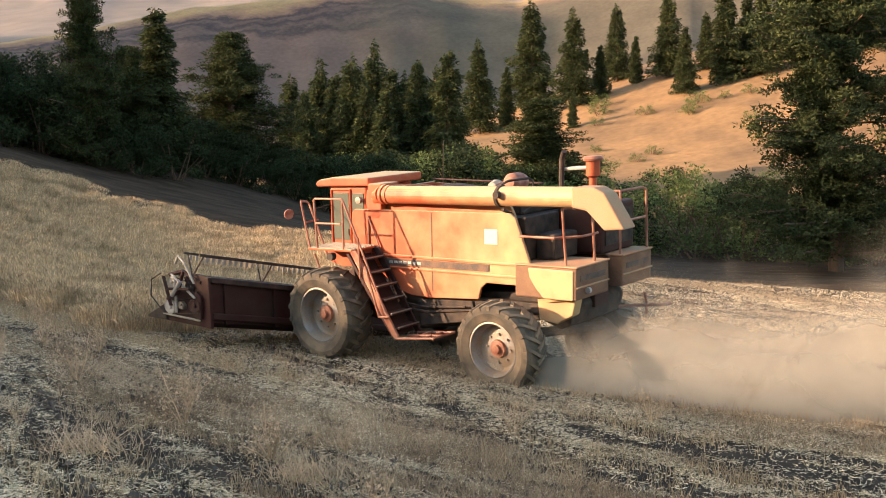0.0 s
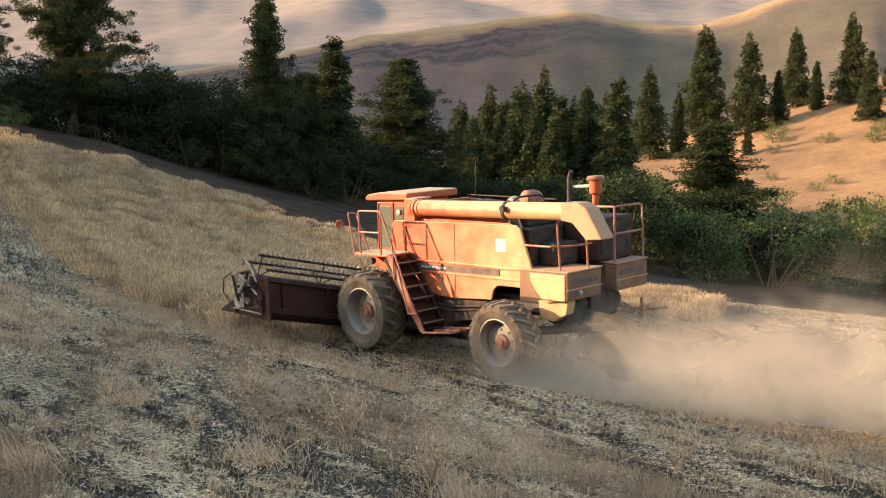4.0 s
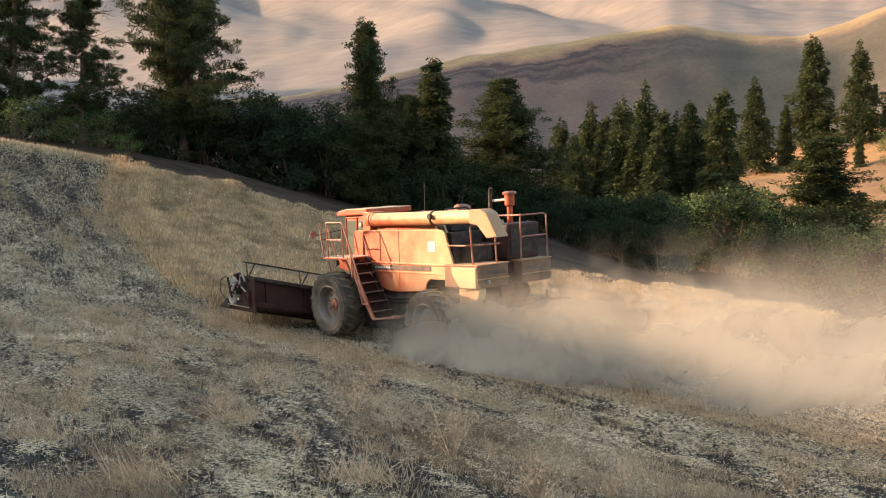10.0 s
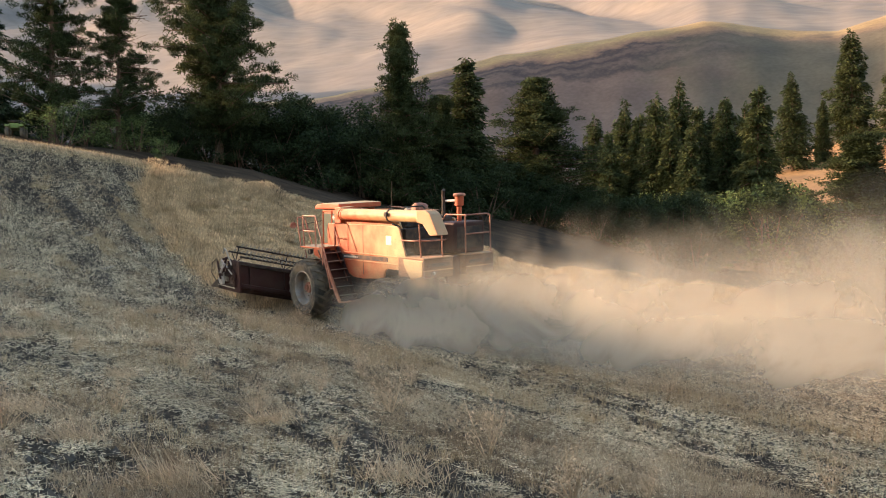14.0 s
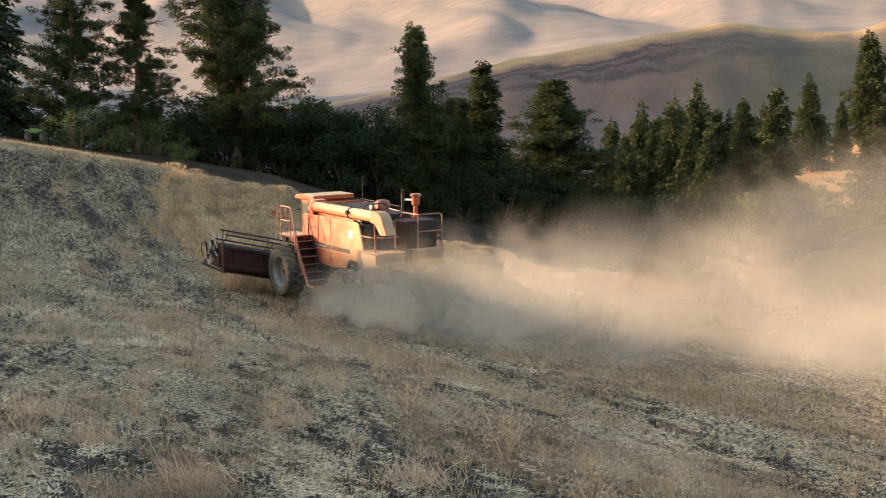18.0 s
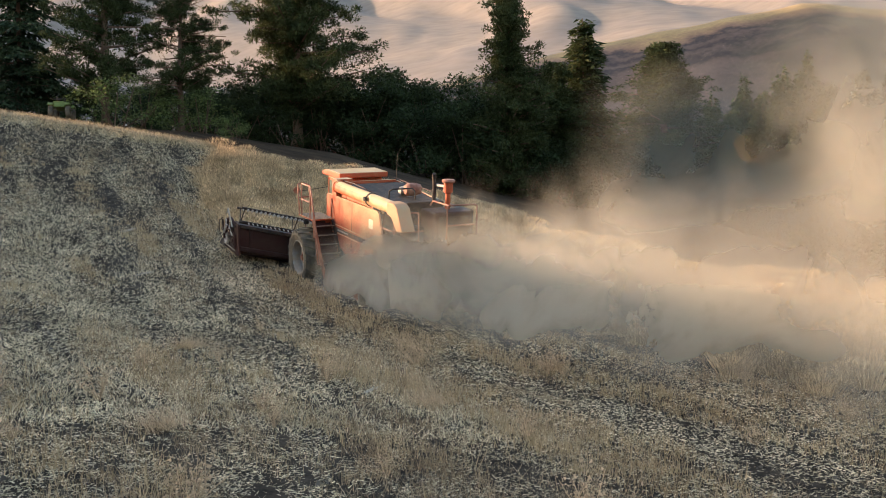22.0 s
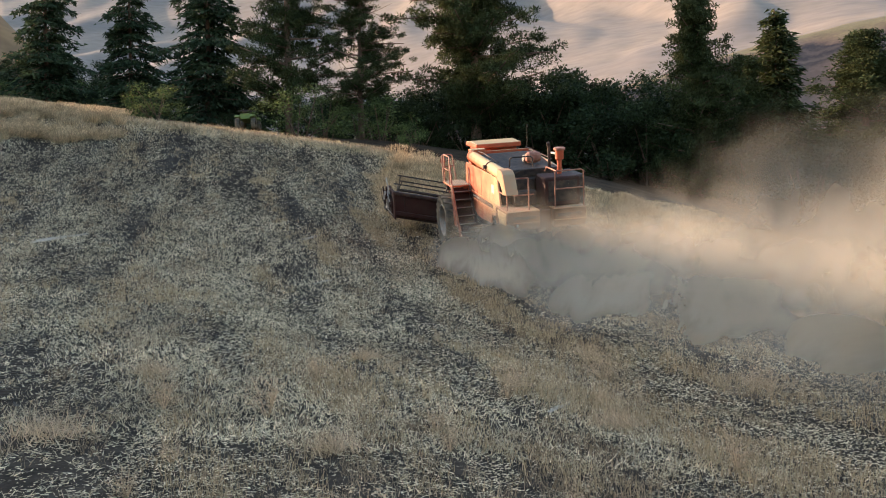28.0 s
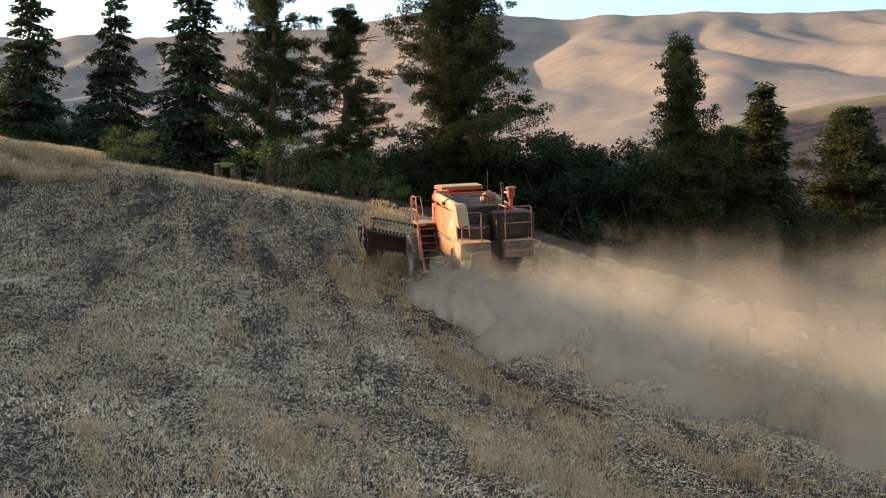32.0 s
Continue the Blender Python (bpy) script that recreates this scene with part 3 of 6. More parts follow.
    cpart("auger_cradle", rods([[(-3.3, 0.95, 2.85), (-3.3, 1.2, 2.95)]], 0.03), M["black"], parent=tube)


def build_cab():
    cab = cpart("cab", box((0.42, -0.66, 1.95), (1.42, 0.66, 3.26), 0.03), M["paint"], "red cab with windows toned like reflected sky")
    roof = cpart("cab_roof", prism([(0.24, 3.28), (0.24, 3.44), (1.2, 3.455), (1.62, 3.40), (1.72, 3.34), (1.70, 3.26)], -0.77, 0.77, 0.03), M["paint"], "flat overhanging cab roof", parent=cab)
    for lo, hi in (((0.88, 0.655, 2.20), (1.32, 0.675, 3.13)), ((0.48, 0.655, 2.62), (0.79, 0.675, 3.13)), ((1.415, -0.56, 2.2), (1.435, 0.56, 3.15)), ((0.402, -0.5, 2.75), (0.422, 0.5, 3.12)), ((0.48, -0.675, 2.62), (1.32, -0.655, 3.13))):
        cpart("cab_window", box(lo, hi, 0.004), M["glass"], parent=cab)
    cpart("door_frame", rods([[(0.84, 0.672, 2.02), (0.84, 0.672, 3.2), (1.37, 0.672, 3.2), (1.37, 0.672, 2.02)]], 0.02), M["paint"], parent=cab)
    cpart("door_handle", rods([[(0.9, 0.69, 2.3), (0.9, 0.70, 2.42)]], 0.012), M["steel"], parent=cab)
    lamp = cpart("work_lamp", lathe([(0.0, -0.05), (0.06, -0.05), (0.07, 0.03), (0.0, 0.04)], 14), M["steel"], parent=cab)
    lamp.location = (0.50, 0.78, 2.98)
    cpart("mirror_arm", rods([[(1.4, 0.7, 2.9), (1.55, 1.55, 2.78)]], 0.012), M["black"], parent=cab)
    mir = cpart("mirror", lathe([(0.0, -0.015), (0.1, -0.015), (0.1, 0.015), (0.0, 0.015)], 16), M["rail"], "small round mirror", parent=cab)
    mir.matrix_basis = pose(1.58, 1.62, 2.72, 0, 0, 75)


def build_platform():
    plat = cpart("platform", box((-0.3, 1.12, 2.17), (0.85, 1.80, 2.21), 0.006), M["paint"], "railed cab platform with a grated floor")
    for i in range(9):
        y = 1.17 + 0.072 * i
        cpart("grate_bar", box((-0.28, y, 2.21), (0.83, y + 0.028, 2.228)), M["steel"], parent=plat)
    cpart("platform_bracket", prism([(0.8, 2.17), (0.8, 1.9), (0.4, 1.8), (-0.2, 1.85), (-0.2, 2.17)], 1.15, 1.35, 0.01), M["paint"], parent=plat)
    cpart("platform_lamp", lathe([(0.0, -0.06), (0.07, -0.06), (0.08, 0.05), (0.0, 0.05)], 14), M["black"], parent=plat).location = (0.25, 1.78, 2.05)
    z0, z1, zm = 2.21, 3.14, 2.68
    cpart("guard_rail", rods([[(0.62, 1.78, z0), (0.68, 1.78, z1 - 0.03), (0.64, 1.78, z1), (-0.05, 1.78, z1), (-0.10, 1.78, z1 - 0.04), (-1.18, 1.86, 1.12), (-1.26, 1.86, 1.06), (-1.02, 1.86, 1.04), (-0.70, 1.86, 1.95)],
                              [(0.66, 1.78, zm), (-0.02, 1.78, zm)], [(-0.08, 1.78, 3.10), (-0.08, 1.78, z0)], [(-0.50, 1.82, 2.45), (-0.53, 1.82, 1.7)]], 0.02), M["rail"], parent=plat)
    cpart("guard_rail", rods([[(0.83, 1.30, z0 - 0.3), (1.28, 1.36, z1 - 0.15), (1.28, 1.42, z1 - 0.10), (1.1, 1.72, z1 - 0.06), (1.06, 1.76, z1 - 0.1), (0.83, 1.78, z0)], [(1.06, 1.34, zm), (0.95, 1.77, zm)]], 0.02), M["rail"], parent=plat)
    cpart("rail_post", rods([[(0.9, 1.6, 2.06), (0.7, 1.6, 1.6)]], 0.018), M["rail"], parent=plat)
    cpart("inner_rail", rods([[(-0.1, 1.14, 2.1), (-0.1, 1.14, 2.75), (-0.9, 1.2, 1.2)]], 0.018), M["rail"], parent=plat)
    lad = cpart("ladder", prism([(-0.22, 2.20), (-0.40, 2.20), (-1.42, 0.67), (-1.28, 0.67)], 1.74, 1.79, 0.008), M["rail"], "red ladder with open steel treads")
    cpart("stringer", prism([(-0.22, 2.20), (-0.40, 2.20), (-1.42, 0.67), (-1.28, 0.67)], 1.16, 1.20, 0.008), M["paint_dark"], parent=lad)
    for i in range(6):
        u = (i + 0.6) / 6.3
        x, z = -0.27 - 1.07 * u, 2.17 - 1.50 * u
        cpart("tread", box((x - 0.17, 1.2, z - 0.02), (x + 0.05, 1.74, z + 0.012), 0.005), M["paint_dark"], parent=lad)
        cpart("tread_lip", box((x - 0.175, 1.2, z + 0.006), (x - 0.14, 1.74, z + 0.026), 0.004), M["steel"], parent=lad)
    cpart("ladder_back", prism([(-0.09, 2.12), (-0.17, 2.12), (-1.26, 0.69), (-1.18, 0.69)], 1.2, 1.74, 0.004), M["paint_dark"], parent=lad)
    step = cpart("folding_step", rods([[(-1.35, 1.2, 0.66), (-2.22, 1.2, 0.74), (-2.22, 1.75, 0.74), (-1.35, 1.78, 0.66)], [(-1.65, 1.2, 0.68), (-1.65, 1.76, 0.68)], [(-1.95, 1.2, 0.71), (-1.95, 1.75, 0.71)], [(-1.4, 1.5, 0.66), (-2.22, 1.5, 0.74)],
                                       [(-1.3, 1.72, 0.68), (-1.02, 1.72, 1.06)]], 0.024), M["rail"], "folded-out steel step frame")


def build_rear_rails():
    zt, zm = 2.98, 2.5
    rail = cpart("deck_railing", rods([[(-3.58, 1.12, zm), (-4.3, 1.14, zm), (-4.62, 0.85, zm), (-4.62, 0.35, zm)], [(-4.5, 1.1, 2.05), (-4.42, 1.1, zt)], [(-4.66, 0.5, 2.05), (-4.6, 0.5, zt)],
                                       [(-4.42, 1.1, zt), (-4.6, 0.5, zt)]], 0.022), M["rail"], "bent tube railing on the rear deck")
    cpart("deck_railing", rods([[(-4.68, -0.28, 1.5), (-4.66, -0.28, zt + 0.1), (-4.62, -0.34, zt + 0.14), (-4.62, -1.08, zt + 0.14), (-4.66, -1.14, zt + 0.1), (-4.7, -1.14, 2.05)], [(-4.66, -0.28, zm + 0.1), (-4.66, -1.14, zm + 0.1)],
                                [(-4.62, -0.34, zt + 0.14), (-3.7, -0.34, zt + 0.14), (-3.55, -0.34, zt)]], 0.022), M["rail"], "bent tube railing on the rear deck")
    cpart("tank_railing", rods([[(-2.7, 0.5, 2.9), (-2.75, 0.5, 3.3), (-2.85, 0.45, 3.36), (-2.9, -0.1, 3.36), (-2.95, -0.15, 3.3), (-3.0, -0.15, 2.9)]], 0.022), M["black"], "dark bent tube railing over the engine")
    cpart("tank_railing", rods([[(-3.5, 0.9, 2.86), (-3.5, 0.3, 3.06), (-3.55, -0.4, 3.06)]], 0.022), M["black"], "dark bent tube railing over the engine")


def tyre(name, r, w, lugs, diamond=False):
    """A tyre of radius r and width w, with bars on the tread; turns about y."""
    h = w / 2
    core = lathe([(r * 0.56, -h * 0.72), (r * 0.62, -h * 0.86), (r * 0.78, -h), (r * 0.90, -h * 0.94), (r * 0.94, -h * 0.72), (r * 0.945, 0), (r * 0.94, h * 0.72), (r * 0.90, h * 0.94), (r * 0.78, h), (r * 0.62, h * 0.86), (r * 0.56, h * 0.72)], 40)
    bars = []
    for i in range(1):
        a = 0.0
        for sg in (1, -1):
            off = math.pi / lugs * (0.5 if sg > 0 else -0.5)
            p0 = (a + off, h * 1.0 * sg, r * 0.86)
            p1 = (a + off + (0.23 if not diamond else 0.28) * 20 / lugs * 1.0, -0.05 * w * sg, r * 0.965)
            q = []
            lug = bmesh.new()
            for k in range(4):
                u = k / 3
                ang, y, rad = (p0[j] + (p1[j] - p0[j]) * u for j in range(3))
                rad = min(rad + 0.03 * r * math.sin(u * 1.5), r * 0.94)
                for dr, da in ((-0.03 * r, -0.6), (0.062 * r, -0.42), (0.062 * r, 0.42), (-0.03 * r, 0.6)):
                    aa = ang + da * (0.085 if not diamond else 0.07) / r
                    rr = rad + dr
                    q.append(lug.verts.new((rr * math.cos(aa), y, rr * math.sin(aa))))
            for k in range(3):
                for e in range(3):
                    lug.faces.new((q[4 * k + e], q[4 * k + e + 1], q[4 * k + 5 + e], q[4 * k + 4 + e]))
            lug.faces.new((q[0], q[1], q[2], q[3]))
            lug.faces.new((q[15], q[14], q[13], q[12]))
            bmesh.ops.recalc_face_normals(lug, faces=lug.faces)
            bars.append(lug)
    bmesh.ops.recalc_face_normals(core, faces=core.faces)
    return core, bars


WHEELS = []


def build_wheel(x, y, z, r, w, lugs, diamond, sign):
    core, bars = tyre("wheel", r, w, lugs, diamond)
    t = part("wheel", core, M["rubber"], combine, "large dusty tractor tyre on a grey rim" if not diamond else "dusty flotation tyre on a pale rim")
    for bar in bars:
        first = part("tread_bar", bar, M["rubber"], t)
        for i in range(1, lugs):
            ob = new("tread_bar", first.data)
            ob.parent = t
            ob.rotation_euler = (0, -2 * math.pi * i / lugs, 0)
    h = w / 2 * sign
    rim = part("rim", lathe([(r * 0.57, h * 0.74), (r * 0.60, h * 0.84), (r * 0.565, h * 0.86), (r * 0.53, h * 0.70), (r * 0.50, h * 0.45), (r * 0.49, h * 0.15), (r * 0.42, h * 0.12), (r * 0.20, h * 0.20), (0.0, h * 0.20)], 32), M["rim"], t)
    part("hub", lathe([(r * 0.19, h * 0.19), (r * 0.18, h * 0.36), (r * 0.10, h * 0.40), (r * 0.09, h * 0.56), (0.0, h * 0.57)], 16), M["rail"], t, "red wheel hub")
    for i in range(8):
        a = i * math.pi / 4
        part("wheel_bolt", lathe([(0.0, h * 0.15), (0.022, h * 0.15), (0.022, h * 0.27), (0.0, h * 0.27)], 6), M["steel"], t).location = (r * 0.30 * math.cos(a), 0, r * 0.30 * math.sin(a))
    t.location = (x, y, z)
    WHEELS.append((t, r, (x, y, z)))


REEL_AT = pose(2.95, 0, 0.80, 14.0, 0, 0)
HTILT = Matrix(((1, 0, 0, 0), (0, 1, 0, 0), (0, 0.25, 0.8, -0.495), (0, 0, 0, 1)))


def hpart(name, bm, material, label="", parent=None):
    return part(name, moved(bm, HTILT), material, parent, label)


def build_header():
    y0, y1 = -2.4, 3.25
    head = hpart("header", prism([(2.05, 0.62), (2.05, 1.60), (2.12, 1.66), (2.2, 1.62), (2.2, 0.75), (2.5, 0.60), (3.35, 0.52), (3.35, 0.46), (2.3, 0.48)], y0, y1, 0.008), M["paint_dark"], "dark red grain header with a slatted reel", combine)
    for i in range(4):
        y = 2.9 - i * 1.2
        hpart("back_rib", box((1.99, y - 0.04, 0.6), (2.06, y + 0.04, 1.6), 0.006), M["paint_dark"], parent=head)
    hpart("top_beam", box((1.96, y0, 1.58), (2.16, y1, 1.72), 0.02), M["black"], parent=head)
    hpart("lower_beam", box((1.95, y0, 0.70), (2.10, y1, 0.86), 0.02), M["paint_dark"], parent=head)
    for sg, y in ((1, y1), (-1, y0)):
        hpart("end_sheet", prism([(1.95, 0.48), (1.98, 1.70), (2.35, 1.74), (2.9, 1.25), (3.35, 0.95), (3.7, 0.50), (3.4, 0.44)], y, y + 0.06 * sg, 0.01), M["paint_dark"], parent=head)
        hpart("crop_divider", prism([(3.3, 0.46), (3.35, 0.85), (3.95, 0.46), (3.9, 0.42)], y - 0.1, y + 0.12, 0.02), M["black"], parent=head)
    yo = y1 + 0.1
    for x, z, r, mt in ((3.15, 0.80, 0.17, "letter"), (2.36, 0.96, 0.19, "paint_dark"), (2.78, 0.90, 0.10, "steel"), (3.05, 1.42, 0.15, "canvas"), (2.5, 1.4, 0.10, "black")):
        b = lathe([(0.0, -0.035), (r * 0.8, -0.035), (r * 0.88, -0.02), (r, -0.035), (r, 0.035), (r * 0.88, 0.02), (r * 0.8, 0.03), (r * 0.3, 0.015), (r * 0.28, 0.05), (0.0, 0.05)], 20)
        hpart("pulley", moved(b, Matrix.Translation((x, yo, z))), M[mt], "worn belt pulley", parent=head)
    for a, b in (((3.15, yo, 0.63), (2.36, yo, 0.77)), ((3.15, yo, 0.97), (2.36, yo, 1.15)), ((2.5, yo, 1.5), (3.05, yo, 1.57))):
        hpart("drive_belt", rods([[a, b]], 0.016, 6), M["black"], parent=head)
    hpart("reel_arm", rods([[(2.2, yo - 0.05, 1.55), (2.75, yo - 0.05, 1.75), (3.2, yo - 0.05, 1.60)], [(2.35, yo, 1.1), (2.6, yo, 1.62)]], 0.045, 6), M["paint_dark"], "dark dusty reel lift arm", parent=head)
    hpart("reel_cylinder", rods([[(2.3, yo + 0.05, 1.15), (3.0, yo + 0.05, 1.62)], [(2.95, yo + 0.02, 0.7), (2.9, yo + 0.05, 1.5)]], 0.028, 8), M["letter"], parent=head)
    hpart("guard_bracket", rods([[(2.3, yo + 0.05, 1.5), (2.52, yo + 0.08, 1.95), (2.75, yo + 0.05, 2.1), (2.86, yo + 0.05, 1.9)]], 0.026, 6), M["canvas"], "pale bent bracket", parent=head)
    hpart("lower_rod", rods([[(2.25, yo, 0.62), (3.4, yo, 0.60)]], 0.026, 6), M["canvas"], parent=head)
    hpart("reel_link", rods([[(2.55, yo + 0.1, 1.75), (2.75, yo + 0.1, 1.2), (3.1, yo + 0.1, 1.0)], [(2.35, yo + 0.12, 1.35), (3.05, yo + 0.12, 1.25)], [(3.2, yo + 0.1, 1.55), (3.0, yo + 0.1, 0.85)]], 0.034, 6), M["paint_dark"], "dark bent link", parent=head)
    hpart("spring", rods([[(2.6, yo + 0.14, 1.5), (2.9, yo + 0.14, 1.1)]], 0.04, 8), M["letter"], parent=head)
    hpart("chain_guard", prism([(2.18, 0.66), (2.16, 1.2), (2.3, 1.32), (2.44, 1.15), (2.4, 0.7)], yo - 0.03, yo + 0.02, 0.01), M["paint_dark"], parent=head)
    hpart("hose", rods([[(3.35, yo + 0.05, 1.6), (3.6, yo + 0.1, 1.4), (3.65, yo + 0.1, 1.0), (3.4, yo + 0.05, 0.7)]], 0.014, 6), M["black"], parent=head)
    hpart("cross_auger", rods([[(2.6, y0 + 0.1, 0.85), (2.6, y1 - 0.1, 0.85)]], 0.2, 14), M["paint_dark"], parent=head)
    hpart("knife_bar", box((3.32, y0, 0.46), (3.42, y1, 0.50), 0.004), M["steel"], parent=head)
    # the reel, six slatted bats on a shaft
    reel = part("reel", bmesh.new(), M["black"], head, "slatted pick-up reel")
    bm = bmesh.new()
    add_rod(bm, (0, y0 + 0.15, 0), (0, y1 - 0.15, 0), 0.05, 10)
    for i in range(6):
        a = i * math.pi / 3
        for y in (y0 + 0.2, -0.6, 1.3, y1 - 0.2):
            add_rod(bm, (0, y, 0), (0.5 * math.cos(a), y, 0.5 * math.sin(a)), 0.018, 5)
    bm.to_mesh(reel.data)
    bm.free()
    for i in range(6):
        a = i * math.pi / 3
        bm = bmesh.new()
        cx, cz = 0.5 * math.cos(a), 0.5 * math.sin(a)
        add_box(bm, (cx - 0.022, y0 + 0.1, cz - 0.022), (cx + 0.022, y1 - 0.1, cz + 0.022))
        tines = bmesh.new()
        for k in range(37):
            y = y0 + 0.2 + k * 0.143
            add_box(tines, (cx - 0.008, y, cz - 0.13), (cx + 0.008, y + 0.045, cz - 0.02))
        b = part("reel_bat", bm, M["black"], reel)
        row = part("tine_row", tines, M["canvas"], b)
        row["kind"] = "stuff"
    reel.matrix_basis = REEL_AT
    cpart("feeder_house", prism([(0.9, 0.7), (0.9, 1.6), (2.05, 1.35), (2.05, 0.62)], -0.55, 0.55, 0.02), M["paint_dark"])
    return reel


build_combine_body()
build_cab()
build_platform()
build_rear_rails()
for _sg in (1, -1):
    # the body is levelled on the slope: the downhill wheels hang lower
    _drop = 0.0 if _sg > 0 else 0.48
    build_wheel(0.47, 1.66 * _sg, 0.93 - _drop, 0.88, 0.66, 20, False, _sg)
    build_wheel(-3.57, 1.62 * _sg, 0.90 - _drop, 0.80, 0.56, 22, True, _sg)
cpart("front_axle", rods([[(0.47, -1.5, 0.50), (0.47, 1.5, 0.93)]], 0.12, 10), M["black"])
cpart("rear_axle", rods([[(-3.57, -1.5, 0.46), (-3.57, 1.5, 0.86)]], 0.09, 10), M["black"])
REEL = build_header()


def machine_pose(x, y, z, heading, pitch, roll):
    h, p, q = radians(heading), radians(pitch), radians(roll)
    fwd = Vector((-math.sin(h) * math.cos(p), math.cos(h) * math.cos(p), math.sin(p)))
    lev = Vector((-math.cos(h), -math.sin(h), 0))
    up = fwd.cross(lev)
    left = lev * math.cos(q) + up * math.sin(q)
    up = fwd.cross(left)
    m = Matrix((fwd, left, up)).transposed().to_4x4()
    m.translation = (x, y, z)
    return m


# ---- plants ----
GREEN = dict(
    pine=mat("pine_needles", (0.040, 0.053, 0.021), 0.8, var=0.3, scale=0.6, fine=5, second=(0.070, 0.077, 0.029), bump=0, island=0.45, translucent=0.25, spec=0.1),
    fir=mat("fir_needles", (0.035, 0.055, 0.030), 0.8, var=0.3, scale=0.6, fine=5, second=(0.06, 0.08, 0.038), bump=0, island=0.45, translucent=0.2, spec=0.1),
    shrub=mat("shrub_leaves", (0.025, 0.038, 0.015), 0.75, var=0.3, scale=0.5, fine=4, second=(0.045, 0.057, 0.022), bump=0, island=0.5, translucent=0.3, spec=0.15),
    willow=mat("willow_leaves", (0.10, 0.135, 0.045), 0.75, var=0.3, scale=0.4, fine=4, second=(0.16, 0.18, 0.06), bump=0, island=0.4, translucent=0.35, spec=0.15),
    bark=mat("pine_bark", (0.10, 0.065, 0.045), 0.95, var=0.3, scale=3, fine=18, second=(0.17, 0.10, 0.065), bump=0.6, stretch=(1, 1, 0.25)),
    wheat=mat("ripe_wheat", (0.68, 0.51, 0.315), 0.85, var=0.3, scale=1.3, fine=8, second=(0.40, 0.295, 0.18), bump=0, island=0.55, translucent=0.35, spec=0.15),
    straw=mat("dry_stubble_straw", (0.46, 0.345, 0.23), 0.9, var=0.25, scale=0.5, fine=5, second=(0.22, 0.15, 0.095), bump=0, island=0.45, translucent=0.2, spec=0.1),
    pale=mat("pale_cut_straw", (0.83, 0.68, 0.47), 0.9, var=0.25, scale=0.4, fine=5, second=(0.48, 0.385, 0.26), bump=0, island=0.42, spec=0.15),
    brown=mat("brown_stalks", (0.39, 0.275, 0.165), 0.9, var=0.25, scale=0.6, fine=6, second=(0.49, 0.365, 0.225), bump=0, island=0.4, translucent=0.2, spec=0.1),
    clod=mat("dark_clods", (0.07, 0.06, 0.052), 0.95, var=0.3, scale=0.6, fine=6, second=(0.12, 0.10, 0.08), bump=0, island=0.4, spec=0.05),
    weed=mat("dry_weed", (0.58, 0.425, 0.285), 0.9, var=0.2, scale=2, fine=9, second=(0.50, 0.36, 0.225), bump=0, island=0.4, translucent=0.3, spec=0.1),
    crust=mat("pale_soil_crust", (0.42, 0.36, 0.29), 0.95, var=0.25, scale=2, fine=14, second=(0.33, 0.28, 0.22), bump=0.6),
)


def tri_mesh(name, tris, material):
    """A mesh of loose triangles from an array n x 3 x 3."""
    n = len(tris)
    me = bpy.data.meshes.new(name)
    me.vertices.add(3 * n)
    me.vertices.foreach_set("co", np.asarray(tris, np.float32).ravel())
    me.loops.add(3 * n)
    me.loops.foreach_set("vertex_index", np.arange(3 * n, dtype=np.int32))
    me.polygons.add(n)
    me.polygons.foreach_set("loop_start", np.arange(0, 3 * n, 3, dtype=np.int32))
    me.materials.append(material)
    me.update(calc_edges=True)
    return me


def unit(v):
    return v / (np.linalg.norm(v, axis=-1, keepdims=True) + 1e-9)


def blades(rng, base, along, length, width):
    """Narrow triangles from base points along given directions."""
    side = unit(np.cross(along, rng.normal(size=along.shape)))
    w = np.asarray(width)[..., None] if np.ndim(width) else width
    ln = np.asarray(length)[..., None] if np.ndim(length) else length
    return np.stack([base - side * w, base + side * w, base + along * ln], 1)


def leaves(rng, centre, size):
    a, b = unit(rng.normal(size=centre.shape)), unit(rng.normal(size=centre.shape))
    s = np.asarray(size)[..., None] if np.ndim(size) else size
    return np.stack([centre - a * s, centre + a * s * 0.6 + b * s * 0.7, centre + a * s * 0.6 - b * s * 0.7], 1)


def trunk_bm(h, r, lean=0.0, limbs=()):
    bm = bmesh.new()
    pts = [Vector((lean * (u**2) * h + 0.05 * math.sin(5 * u), 0.04 * math.sin(7 * u), u * h)) for u in np.linspace(0, 1, 7)]
    pts[0].z -= 0.6
    for i, (a, b) in enumerate(zip(pts, pts[1:])):
        add_rod(bm, a, b, r * (1 - i / 6.5), 8, r * (1 - (i + 1) / 6.5))
    for a, b, rr in limbs:
        add_rod(bm, a, b, rr, 5, rr * 0.4)
    return bm


